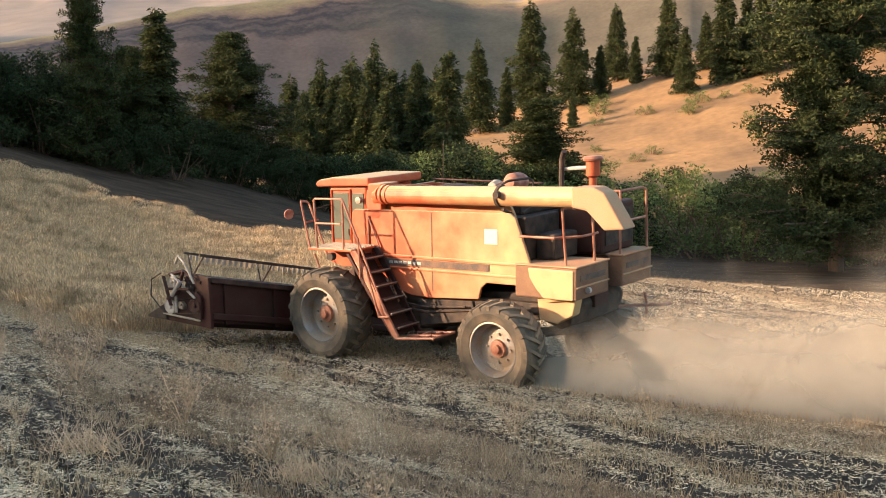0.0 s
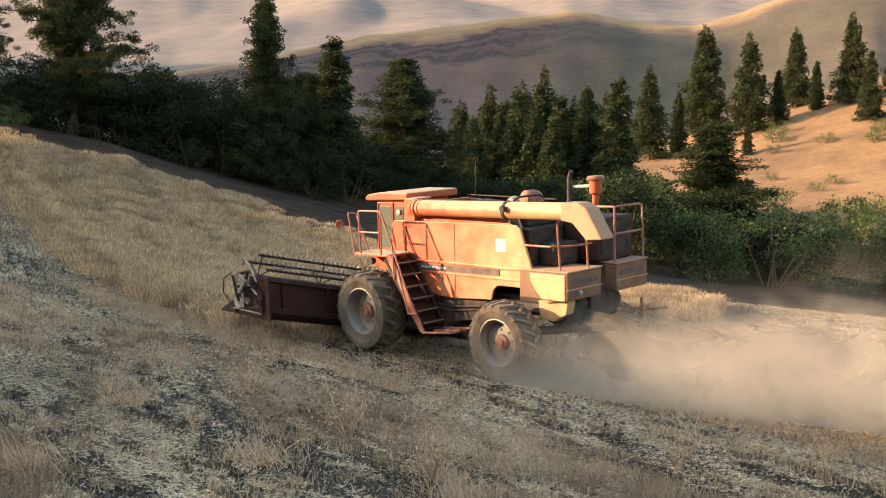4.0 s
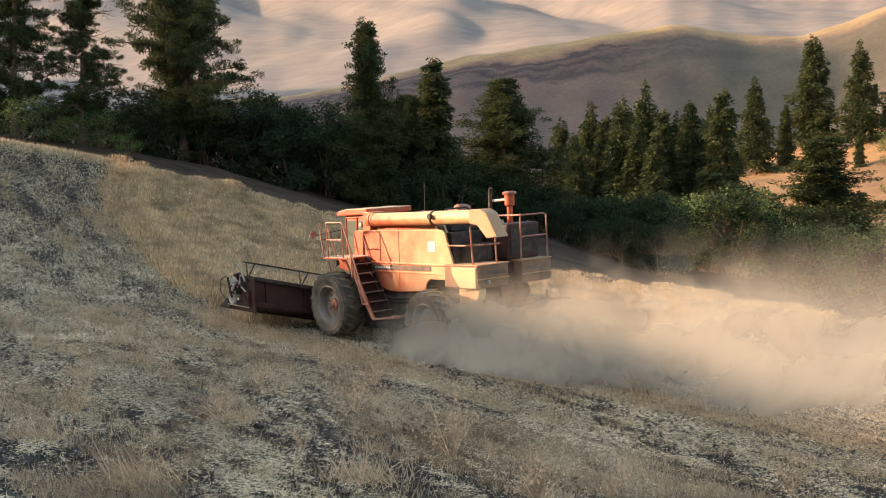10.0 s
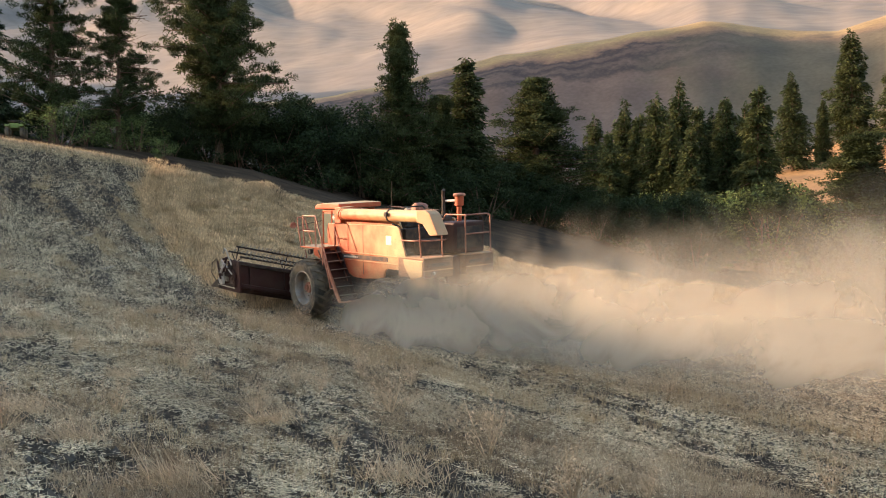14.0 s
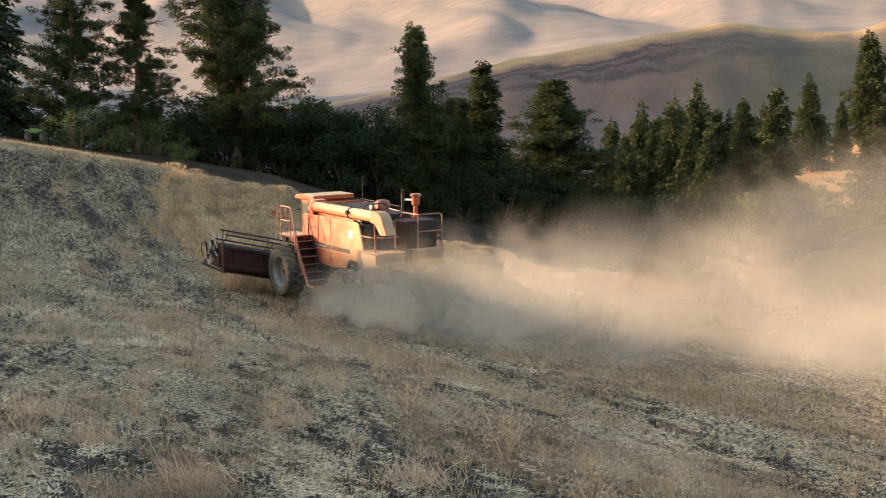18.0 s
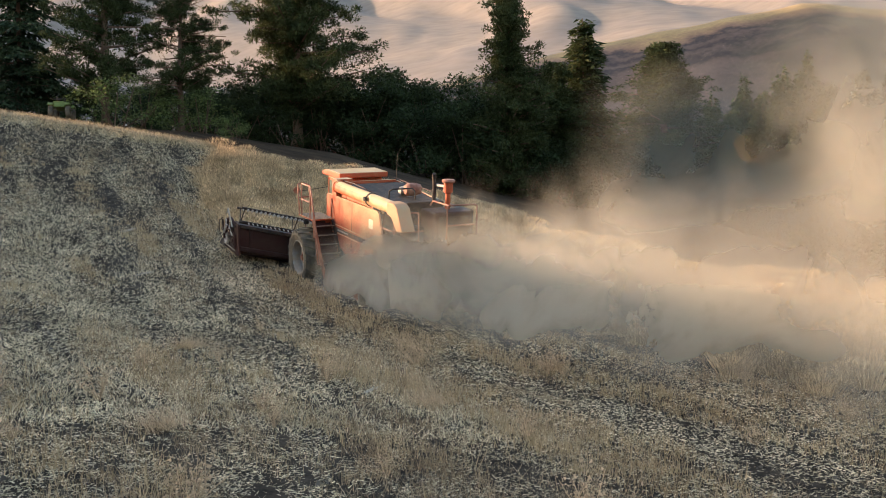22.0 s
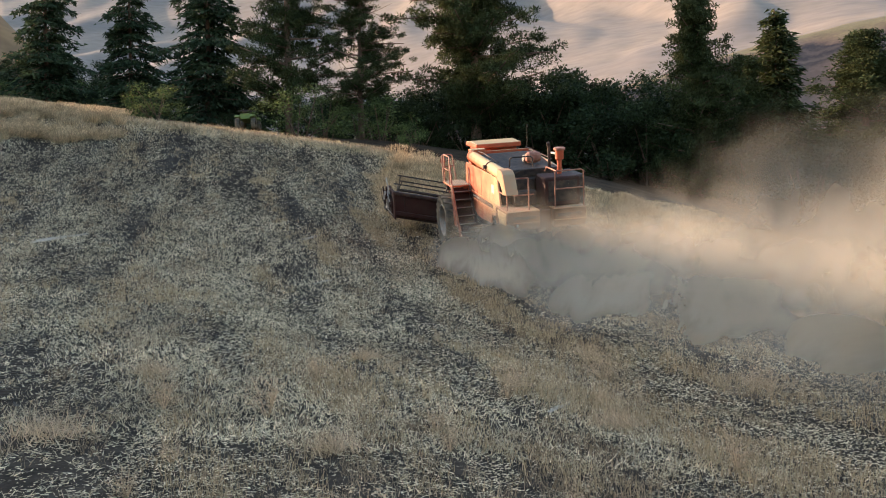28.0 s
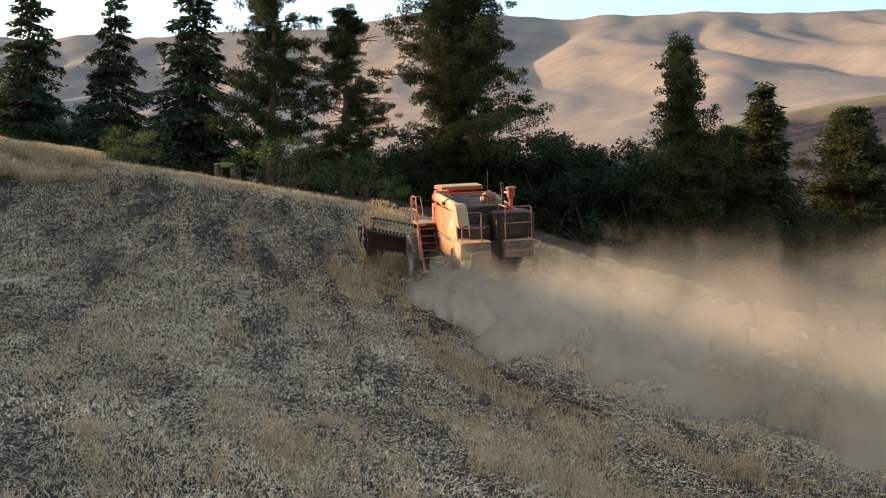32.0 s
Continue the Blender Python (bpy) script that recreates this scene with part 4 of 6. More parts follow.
def make_pine(seed, h=16.0, crown=0.22, wide=3.2, dense=1.0, bare=False, cone=0.45, tuft=1.0):
    """A pine: limbs that carry round tufts of long needles."""
    rng = np.random.default_rng(seed)
    limbs, tufts = [], []
    n = int(95 * dense)
    lobe = rng.uniform(0, 6.28, 4)
    for i in range(n):
        u = crown + (1 - crown) * (i + rng.random()) / n
        v = (u - crown) / (1 - crown)
        a = rng.random() * 2 * math.pi
        ragged = 0.88 + 0.26 * math.sin(9 * v + lobe[0] + 2 * math.cos(a + lobe[1])) + 0.16 * math.sin(21 * v + lobe[2] + math.sin(a))
        reach = min(wide * 0.9, wide * ragged * (cone * (1.04 - v) ** 0.9 * 1.2 + (1 - cone) * math.sin(math.pi * min(1.0, 0.24 + 0.72 * v))) * (0.35 + 0.95 * rng.random()))
        z = u * h
        tip = np.array([math.cos(a) * reach, math.sin(a) * reach, z + reach * rng.uniform(-0.12, 0.3)])
        limbs.append(((0, 0, z - 0.1), tuple(tip), 0.05 + 0.03 * (1 - v)))
        if bare and rng.random() < 0.5:
            for _ in range(4):
                q = tip * rng.uniform(0.5, 1.0)
                q[2] = z + (tip[2] - z) * 0.8
                e = q + rng.normal(size=3) * np.array([0.7, 0.7, 0.5])
                limbs.append((tuple(q), tuple(e), 0.022))
            continue
        for k in range(12 if reach > 1.0 else 7):
            s = 0.16 + 0.88 * (k + rng.random()) / 12
            c = np.array([tip[0] * s, tip[1] * s, z + (tip[2] - z) * s]) + rng.normal(size=3) * np.array([0.34, 0.34, 0.24])
            tufts.append((c, tuft * rng.uniform(0.26, 0.48) * (1.1 - 0.35 * v)))
    for k in range(5):
        tufts.append((np.array([0, 0, h * (0.90 + 0.02 * k)]) + rng.normal(size=3) * 0.08, 0.3 - 0.03 * k))
    tris = []
    for c, s in tufts:
        m = 100 if dense < 1.5 else 50
        q = unit(rng.normal(size=(m, 3))) * (rng.random((m, 1)) ** 0.4) * s * np.array([1.15, 1.15, 0.62])
        d = unit(q / (s + 1e-6) + rng.normal(size=(m, 3)) * 0.7 + np.array([0, 0, 0.35]))
        tris.append(blades(rng, c + q, d, rng.uniform(0.10, 0.24, m), (0.030 if dense < 1.5 else 0.038) * rng.uniform(0.7, 1.5, m)))
    ob = empty("pine_tree")
    part("trunk", trunk_bm(h, 0.30, 0.01 * rng.normal(), limbs), GREEN["bark"], ob)
    cr = new("crown", tri_mesh("crown", np.concatenate(tris), GREEN["pine"]))
    cr.parent = ob
    return ob


def make_fir(seed, h=14.0, wide=2.6, material=None, skirt=0.06, tiers=30, name="fir_tree", loose=0.35, puff=0.06, taper=0.82):
    """A conifer: tiers of drooping boughs, each a flat spray of twigs, narrowing to a spire."""
    rng = np.random.default_rng(seed)
    limbs, tris = [], []
    turn = rng.uniform(0, 6.28)
    for i in range(tiers):
        v = skirt + (0.985 - skirt) * (max(0.0, i + rng.uniform(-0.4, 0.4)) / tiers) ** 0.94
        z = h * v
        full = wide * (1 - v) ** taper * (0.86 + 0.2 * math.sin(5 * i + seed)) + 0.10
        count = 4 + int(3 * (1 - v)) + rng.integers(0, 2)
        for k in range(count):
            a = turn + 2 * math.pi * (k + rng.uniform(-0.3, 0.3)) / count
            rr = full * rng.uniform(0.45, 1.25)
            zb = z + rng.normal() * loose * h / tiers
            if rng.random() < 0.09 and v < 0.85:
                continue
            d = np.array([math.cos(a), math.sin(a), 0.0])
            sd = np.array([-d[1], d[0], 0.0])
            sag = rng.uniform(0.16, 0.40) * rr
            lift = 0.25 * rr * max(0.0, v - 0.55)
            if rr > 0.6:
                limbs.append(((0, 0, zb), tuple(d * rr * 0.85 + np.array([0, 0, zb - sag * 0.8 + lift])), 0.025 + 0.008 * rr))
            m = int(16 + 42 * rr)
            s = rng.uniform(0.06, 1.0, m) ** 0.85
            w = rng.normal(0, 1, m) * 0.26 * rr * np.sin(np.pi * np.clip(0.18 + 0.75 * s, 0, 1))
            c = d * (s * rr)[:, None] + sd * w[:, None] + np.array([0, 0, zb]) + np.outer(s**1.5, [0, 0, -sag + lift]) - np.outer(np.abs(w), [0, 0, 0.35]) + rng.normal(size=(m, 3)) * np.array([0.06, 0.06, puff])
            out = unit(d * 0.8 + sd * np.sign(w)[:, None] * 0.7 + np.array([0, 0, -0.45]) + 0.35 * rng.normal(size=(m, 3)))
            tris.append(blades(rng, c, out, rng.uniform(0.22, 0.50, m) * (0.45 + 0.55 * min(1, rr)), 0.074 * rng.uniform(0.6, 1.5, m)))
        turn += 2.4
    ob = empty(name)
    part("trunk", trunk_bm(h, 0.22, 0.0, limbs), GREEN["bark"], ob)
    cr = new("crown", tri_mesh("crown", np.concatenate(tris), material or GREEN["fir"]))
    cr.parent = ob
    return ob


def make_shrub(seed, h=4.5, wide=2.4, material=None, leaf=0.075, n=2600, name="shrub"):
    """A dense bush: several stems and an uneven crown of leaf clumps."""
    rng = np.random.default_rng(seed)
    stems, cl = [], []
    for i in range(27):
        a, rad, u = rng.random() * 2 * math.pi, wide * math.sqrt(rng.random()), rng.uniform(0.06, 0.93)
        rad *= math.sqrt(max(0.1, 1 - (u - 0.3) ** 2 * 1.6))
        c = np.array([math.cos(a) * rad, math.sin(a) * rad, h * u])
        cl.append((c, rng.uniform(0.4, 0.85) * wide / 2.2))
        if i < 8:
            stems.append(((rng.normal() * 0.2, rng.normal() * 0.2, -0.4), tuple(c * np.array([1, 1, 0.9])), 0.05))
    tris = []
    for c, s in cl:
        m = n // 25
        d = unit(rng.normal(size=(m, 3))) * (rng.random((m, 1)) ** 0.45) * s * np.array([1, 1, 0.8])
        tris.append(leaves(rng, c + d, leaf * rng.uniform(0.7, 1.6, m)))
    ob = empty(name)
    bm = bmesh.new()
    for a, b, r in stems:
        add_rod(bm, a, b, r, 5, r * 0.4)
    part("stem", bm, GREEN["bark"], ob)
    cr = new("crown", tri_mesh("crown", np.concatenate(tris), material or GREEN["shrub"]))
    cr.parent = ob
    return ob


PROTO = dict(
    pine=[make_pine(3, crown=0.10, wide=4.3, dense=0.8, cone=0.6)],
    broad=[make_pine(14, wide=4.7, crown=0.12, dense=1.35, cone=0.45)],
    dead=[make_pine(21, 15, 0.2, 4.6, 1.1, True)],
    full=[make_pine(33, crown=0.05, wide=4.6, dense=2.3, cone=0.7)],
    fir=[make_fir(4, wide=4.3), make_fir(9, wide=4.6), make_fir(31, wide=4.0)],
    spire=[make_fir(51, 12.0, 2.6, GREEN["pine"], 0.05, 40, "conifer", 1.0, 0.2, 0.62), make_fir(52, 12.0, 3.1, GREEN["pine"], 0.09, 36, "conifer", 1.2, 0.24, 0.62), make_fir(53, 12.0, 2.4, GREEN["pine"], 0.04, 42, "conifer", 1.0, 0.2, 0.62), make_fir(54, 12.0, 2.9, GREEN["pine"], 0.12, 36, "conifer", 1.3, 0.26, 0.62)],
    young=[make_pine(5, 12.0, 0.03, 3.5, 1.7, False, 0.9, 1.1), make_pine(6, 12.0, 0.05, 3.1, 1.7, False, 1.0, 1.1), make_pine(7, 12.0, 0.04, 3.8, 1.7, False, 0.85, 1.1), make_pine(17, 12.0, 0.02, 3.2, 1.7, False, 1.0, 1.05)],
    shrub=[make_shrub(i, n=5200, leaf=0.07) for i in (1, 2, 3, 4)],
    willow=[make_shrub(i, 4.0, 2.6, GREEN["willow"], 0.07, 2400, "willow_bush") for i in (11, 12, 13)],
    small=[make_shrub(41, 1.6, 1.3, GREEN["willow"], 0.06, 900, "low_shrub")],
)
SIZE = dict(broad=16.0, full=16.0, spire=12.0, pine=16.0, dead=15.0, fir=14.0, young=12.0, shrub=4.5, willow=4.0, small=1.6)
USED = {}
_trng = random.Random(7)


def plant(kind, x, y, height, label, category, group, spread=1.0, sink=0.0):
    protos = PROTO[kind]
    k = USED.get(kind, 0)
    USED[kind] = k + 1
    src = protos[k % len(protos)]
    s = height / SIZE[kind]
    m = pose(x, y, ground_z(x, y) - sink, 0, 0, _trng.uniform(0, 360)) @ Matrix.Diagonal((s * spread, s * spread, s, 1))
    if k < len(protos):
        ob = src
        ob.matrix_world = m
        ob.rotation_mode = "XYZ"
    else:
        ob = copy_thing(src, m @ Matrix.Diagonal((*[1 / v for v in src.scale], 1)))
    return tagged(ob, label, category, group)


def plant_by(kind, az, top, r, label, category, group, spread=1.0, sink=0.0):
    """Plant at a bearing and distance, as high as reaches a given elevation angle."""
    x, y = bearing(az, r)
    h = r * math.tan(radians(top)) - ground_z(x, y)
    return plant(kind, x, y, max(0.8, h), label, category, group, spread, sink)


def slope_range(az, el, lo=112, hi=300):
    """How far the hillside is at a bearing where it reaches an elevation angle."""
    r = lo
    while r < hi:
        x, y = bearing(az, r)
        if ground_z(x, y) > r * math.tan(radians(el)):
            return r
        r += 2
    return hi - 25


# tall trees along the top of the field
for _k, _az, _top, _r, _w in (("fir", 44.4, 14.5, 79, 0.95), ("fir", 40.85, 15.6, 75, 1.0), ("fir", 48.0, 14.8, 80, 1.05), ("pine", 37.2, 18.0, 71, 0.85), ("dead", 33.9, 13.5, 70, 0.95),
                              ("broad", 28.7, 18.5, 72, 0.95), ("fir", 52.5, 14.0, 90, 1.1)):
    plant_by(_k, _az, _top, _r, {"fir": "tall dark fir with drooping branches", "pine": "tall pine with open dark crown", "broad": "broad dense pine with ragged dark boughs", "dead": "half-bare pine with twisted dead limbs"}[_k], "tree", "trees at the field edge", _w)
plant_by("young", 18.9, 11.95, 72, "dark dense pine rising above the hedge", "tree", "trees at the field edge", 0.85)
plant_by("spire", 15.2, 10.4, 78, "slender pine rising above the hedge", "tree", "trees at the field edge", 1.3)
plant_by("young", 16.6, 8.2, 76, "small dark pine beside a taller one", "tree", "trees at the field edge", 1.2)
plant_by("young", 11.4, 9.0, 85, "broad sunlit young pine above the hedge", "tree", "trees at the field edge", 1.5)
# dense hedge of bushes
_TOPS = ((-25, 0.6), (-13, 1.6), (-8, 2.0), (-5, 2.5), (0, 3.0), (3, 2.9), (7, 2.9), (8.8, 3.3), (11.8, 4.6), (17.6, 6.2), (21, 7.8), (25, 8.3), (30, 8.0), (35, 7.6), (40, 7.6), (44, 8.6), (47, 9.6), (52, 9.6))
_hr = random.Random(3)
for _row, (_r0, _dt) in enumerate(((72, -0.9), (76, 0.0), (81, 0.15))):
    _az = 3.0 + _row * 0.4
    while _az < 52:
        _r = _r0 + _hr.uniform(-1.5, 1.5) + (6 if _az < 14 else 0) + 15 * smooth01((_az - 41) / 4)
        plant_by("shrub", _az, knots(_az, _TOPS) + _dt + _hr.uniform(-0.35, 0.25), _r, "dense dark green bush in the hedge", "bush", "hedge bushes", _hr.uniform(0.95, 1.3), 0.2)
        _az += _hr.uniform(1.3, 1.9)
# bushes down in the valley
for _i in range(60):
    _az = _hr.uniform(-27, 8)
    _r = _hr.uniform(84, 116)
    plant_by("willow" if _hr.random() < 0.55 else "shrub", _az, knots(_az, _TOPS) + _hr.uniform(-1.2, 0.5) + (_r - 100) * 0.02, _r, "leafy green bush in the valley bottom", "bush", "valley bushes", _hr.uniform(1.0, 1.4), 0.2)
# trees in the valley and on the golden slope
for _az, _top in ((8.2, 6.9), (7.4, 6.2), (6.6, 7.5), (5.8, 7.1), (4.9, 7.9), (4.2, 6.6), (3.7, 8.3), (2.7, 7.4), (1.9, 7.0), (1.2, 7.8), (0.3, 7.0), (-0.4, 8.3), (5.2, 6.0), (3.1, 6.2)):
    plant_by("spire", _az, _top, 132 + _hr.uniform(-8, 14), "slender conifer in a valley stand", "tree", "valley conifers", 1.0)
for _az, _top, _base in ((-2.1, 8.6, 3.7), (0.2, 5.8, 3.6), (-5.0, 10.7, 5.2), (-3.6, 7.4, 4.2), (-7.3, 10.1, 5.1), (-8.7, 8.4, 5.6), (-9.6, 10.4, 6.4), (-10.6, 8.8, 6.3), (-12.3, 10.9, 6.6), (-13.2, 9.2, 5.6), (-14.3, 9.8, 6.8), (-15.3, 11.2, 6.2),
                         (-16.4, 10.6, 6.6), (-17.2, 10.9, 6.4), (-18.4, 11.5, 7.2), (-7.2, 5.9, 4.0), (-19.6, 11.8, 7.0), (-22.5, 12.0, 7.5), (-24.0, 12.4, 8.0)):
    plant_by("spire", _az, _top, slope_range(_az, _base), "conifer on the golden grass slope", "tree", "slope conifers", 1.15 if _top - _base > 4 else 1.0)
plant_by("full", -20.8, 13.5, 74, "large sunlit pine by the valley bushes", "tree", "", 1.25)
plant_by("young", -5.5, 5.4, 101, "lone dark tree in the valley bottom", "tree", "", 2.0)
for _i in range(26):
    _az, _el = _hr.uniform(-26, 1), _hr.uniform(1.6, 5.5)
    _r = slope_range(_az, _el)
    _x, _y = bearing(_az, _r)
    plant("small", _x, _y, _hr.uniform(1.2, 2.6), "low green shrub on dry grass", "bush", "slope shrubs", 1.3)


for _i in range(16):
    _az = 31.5 + _i * 1.25 + _hr.uniform(-0.4, 0.4)
    if 37.3 < _az < 42.6:
        continue
    _x, _y = bearing(_az, knots(_az, CREST) + _hr.uniform(4.5, 8.5) + (14 * smooth01((_az - 42) / 4)))
    plant("willow", _x, _y, _hr.uniform(1.1, 2.6), "pale green low shrub at the foot of the trees", "bush", "shrubs under the trees", _hr.uniform(1.0, 1.6))


# ---- standing wheat ----
def edge_point(s):
    """Point and direction on the cut edge, s metres along it."""
    for (x0, y0), (x1, y1) in zip(EDGE, EDGE[1:]):
        d = math.hypot(x1 - x0, y1 - y0)
        if s <= d or (x1, y1) == EDGE[-1]:
            u = s / d
            return x0 + (x1 - x0) * u, y0 + (y1 - y0) * u, (x1 - x0) / d, (y1 - y0) / d
        s -= d


def wheat_mesh(seed, lx, ly, n, h=0.78):
    rng = np.random.default_rng(seed)
    cx, cy = rng.uniform(-lx / 2, lx / 2, n) + rng.normal(0, 0.3, n), (np.arange(n) + rng.random(n)) / n * ly - ly / 2
    tris = []
    tall = h * rng.uniform(0.5, 1.2, n)
    for k in range(190):
        ox, oy = rng.normal(0, 0.12, n), rng.normal(0, 0.12, n)
        b = np.stack([cx + ox, cy + oy, np.full(n, -0.05)], -1)
        d = unit(np.stack([ox * 2.5 + rng.normal(0.05, 0.12, n), oy * 2.5 + rng.normal(0.0, 0.12, n), np.ones(n)], -1))
        tris.append(blades(rng, b, d, tall * rng.uniform(0.7, 1.1, n), rng.uniform(0.006, 0.013, n)))
        e = b + d * (tall * 0.8)[:, None]
        tris.append(blades(rng, e, unit(d + rng.normal(0, 0.35, (n, 3))), rng.uniform(0.08, 0.2, n), rng.uniform(0.009, 0.018, n)))
    return tri_mesh("wheat", np.concatenate(tris), GREEN["wheat"])


CUT_WHEAT = []


def lie(x, y, dx, dy):
    """Pose on the ground with x along a plan direction."""
    e = 0.8
    gx = (ground_z(x + dx * e, y + dy * e) - ground_z(x - dx * e, y - dy * e)) / (2 * e)
    gy = (ground_z(x - dy * e, y + dx * e) - ground_z(x + dy * e, y - dx * e)) / (2 * e)
    u = Vector((dx, dy, gx)).normalized()
    v = Vector((-dy, dx, gy)).normalized()
    w = u.cross(v).normalized()
    m = Matrix((u, w.cross(u), w)).transposed().to_4x4()
    m.translation = (x, y, ground_z(x, y))
    return m


def build_wheat():
    mm = [wheat_mesh(50 + i, 1.2, 3.4, 9) for i in range(7)]
    jig = random.Random(4)
    total = 47.0
    s, i = 0.0, 0
    ts = [r[0] for r in MACHINE]
    # time at which the knife reaches a place along the edge
    reach = []
    for t, x, y, z, hd, pt, rl in MACHINE:
        h = radians(hd)
        reach.append(((x - math.sin(h) * 3.3 - math.cos(h) * 3.4), (y + math.cos(h) * 3.3 - math.sin(h) * 3.4)))
    while s < total:
        x, y, dx, dy = edge_point(s)
        best = min(range(len(reach)), key=lambda k: (reach[k][0] - x) ** 2 + (reach[k][1] - y) ** 2)
        along = [(rx - x) * dx + (ry - y) * dy for rx, ry in reach]
        for band in range(7):
            off = 1.65 + band * 3.2
            if band:
                off += jig.uniform(-0.4, 0.4)
            if band > 1 and s < 12:
                continue
            if band > 1 and math.hypot(x + dy * off, y - dx * off) > knots(math.degrees(math.atan2(-x - dy * off, y - dx * off)), CREST) + 0.3:
                continue
            slip = jig.uniform(-0.35, 0.35)
            px, py = x + dy * off + dx * slip, y - dx * off + dy * slip
            ob = new("standing_wheat", mm[jig.randrange(7)])
            tagged(ob, "ripe golden wheat standing before the header", "wheat", kind="stuff")
            m = lie(px, py, dx, dy)
            ob.matrix_world = m
            i += 1
            if band < 2 and along[-1] > -1.0:
                t = float(np.interp(0.0, along, ts)) if along[0] < 0 else -5.0
                down = m @ Matrix.Translation((0, 0, -1.25))
                if t < 0.8:
                    rows = [(0.0, down), (32.0, down)]
                elif t > 31.0:
                    continue
                else:
                    rows = [(0.0, m), (t - 0.45, m), (t + 0.45, down), (32.0, down)]
                CUT_WHEAT.append((ob, rows))
        s += 1.15
    # a second stand on the crest
    for k in range(14):
        for b in range(3):
            x, y = bearing(45.6 + 0.9 * k, 59.5 + b * 2.6)
            ob = new("standing_wheat", mm[(k + 3 * b) % 7])
            tagged(ob, "ripe golden wheat standing on the crest", "wheat", kind="stuff")
            ob.matrix_world = lie(x, y, -math.sin(radians(46)), math.cos(radians(46))) @ Matrix.Diagonal((1, 1, 0.72, 1))


build_wheat()


# ---- stubble and weeds ----
def field_np(x, y):
    x, y = x / 50, y / 50
    b = (1 + 0 * x, x, y, x * x, x * y, y * y, x**3, x * x * y, x * y * y, y**3)
    return sum(k * v for k, v in zip(FIELD, b))


def patchy(x, y, seed, s):
    """Smooth random patches on the plan, drawn out along the passes, about -1 to 1."""
    rng = np.random.default_rng(seed)
    x, y = (-0.69 * x + 0.72 * y) * 0.28, 0.72 * x + 0.69 * y
    v = np.zeros_like(x)
    for k in range(14):
        f = rng.normal(size=2) * (1.0 if k < 7 else 2.3) / s
        v += np.sin(x * f[0] + y * f[1] + rng.uniform(0, 6.28)) * (1.0 if k < 7 else 0.6)
    return v / 3.2


def scatter(rng, n, lo, hi):
    """Places on the field, thinning out with distance."""
    r = np.exp(np.log(lo) + np.log(hi / lo) * rng.random(n) ** 0.62)
    a = np.radians(rng.uniform(-32, 60, n))
    keep = r < np.interp(np.degrees(a), [p[0] for p in CREST], [p[1] for p in CREST]) + 0.2
    r, a = r[keep], a[keep]
    return -np.sin(a) * r, np.cos(a) * r, r


def from_edge(x, y):
    """Distance along the cut edge and out to its left."""
    best, s_out, n_out, run = np.full(x.shape, 1e9), np.zeros(x.shape), np.zeros(x.shape), 0.0
    for (x0, y0), (x1, y1) in zip(EDGE, EDGE[1:]):
        ln = math.hypot(x1 - x0, y1 - y0)
        ux, uy = (x1 - x0) / ln, (y1 - y0) / ln
        s, n = (x - x0) * ux + (y - y0) * uy, (y - y0) * ux - (x - x0) * uy
        over = np.maximum(0, np.maximum(-s, s - ln))
        d = np.hypot(over, n)
        better = d < best
        best = np.where(better, d, best)
        s_out, n_out = np.where(better, run + s, s_out), np.where(better, n, n_out)
        run += ln
    return s_out, n_out


TRACKS = ((1.45, 0.42, 1.0), (3.7, 0.40, 0.9), (5.9, 0.45, 0.4), (9.1, 0.5, 1.0), (12.2, 0.5, 0.8), (14.6, 0.5, 0.6), (17.8, 0.5, 0.7))


def track_wear(x, y):
    """How far tyres have pressed the straw into the soil, 0 to 1."""
    s, n = from_edge(x, y)
    n = n + 0.10 * np.sin(s * 0.22) + 0.06 * np.sin(s * 0.9)
    v = np.zeros(x.shape)
    for at, w, k in TRACKS:
        v = np.maximum(v, k * np.exp(-(((n - at) / w) ** 4)) * np.clip((s - 9) / 8, 0.25, 1))
    return v


BARE = ((-22.9, 33.4, 1.0, 0.35), (-31.5, 31.7, 2.6, 0.8), (-27.3, 38.4, 1.2, 0.4), (-12.0, 24.6, 0.9, 0.3))


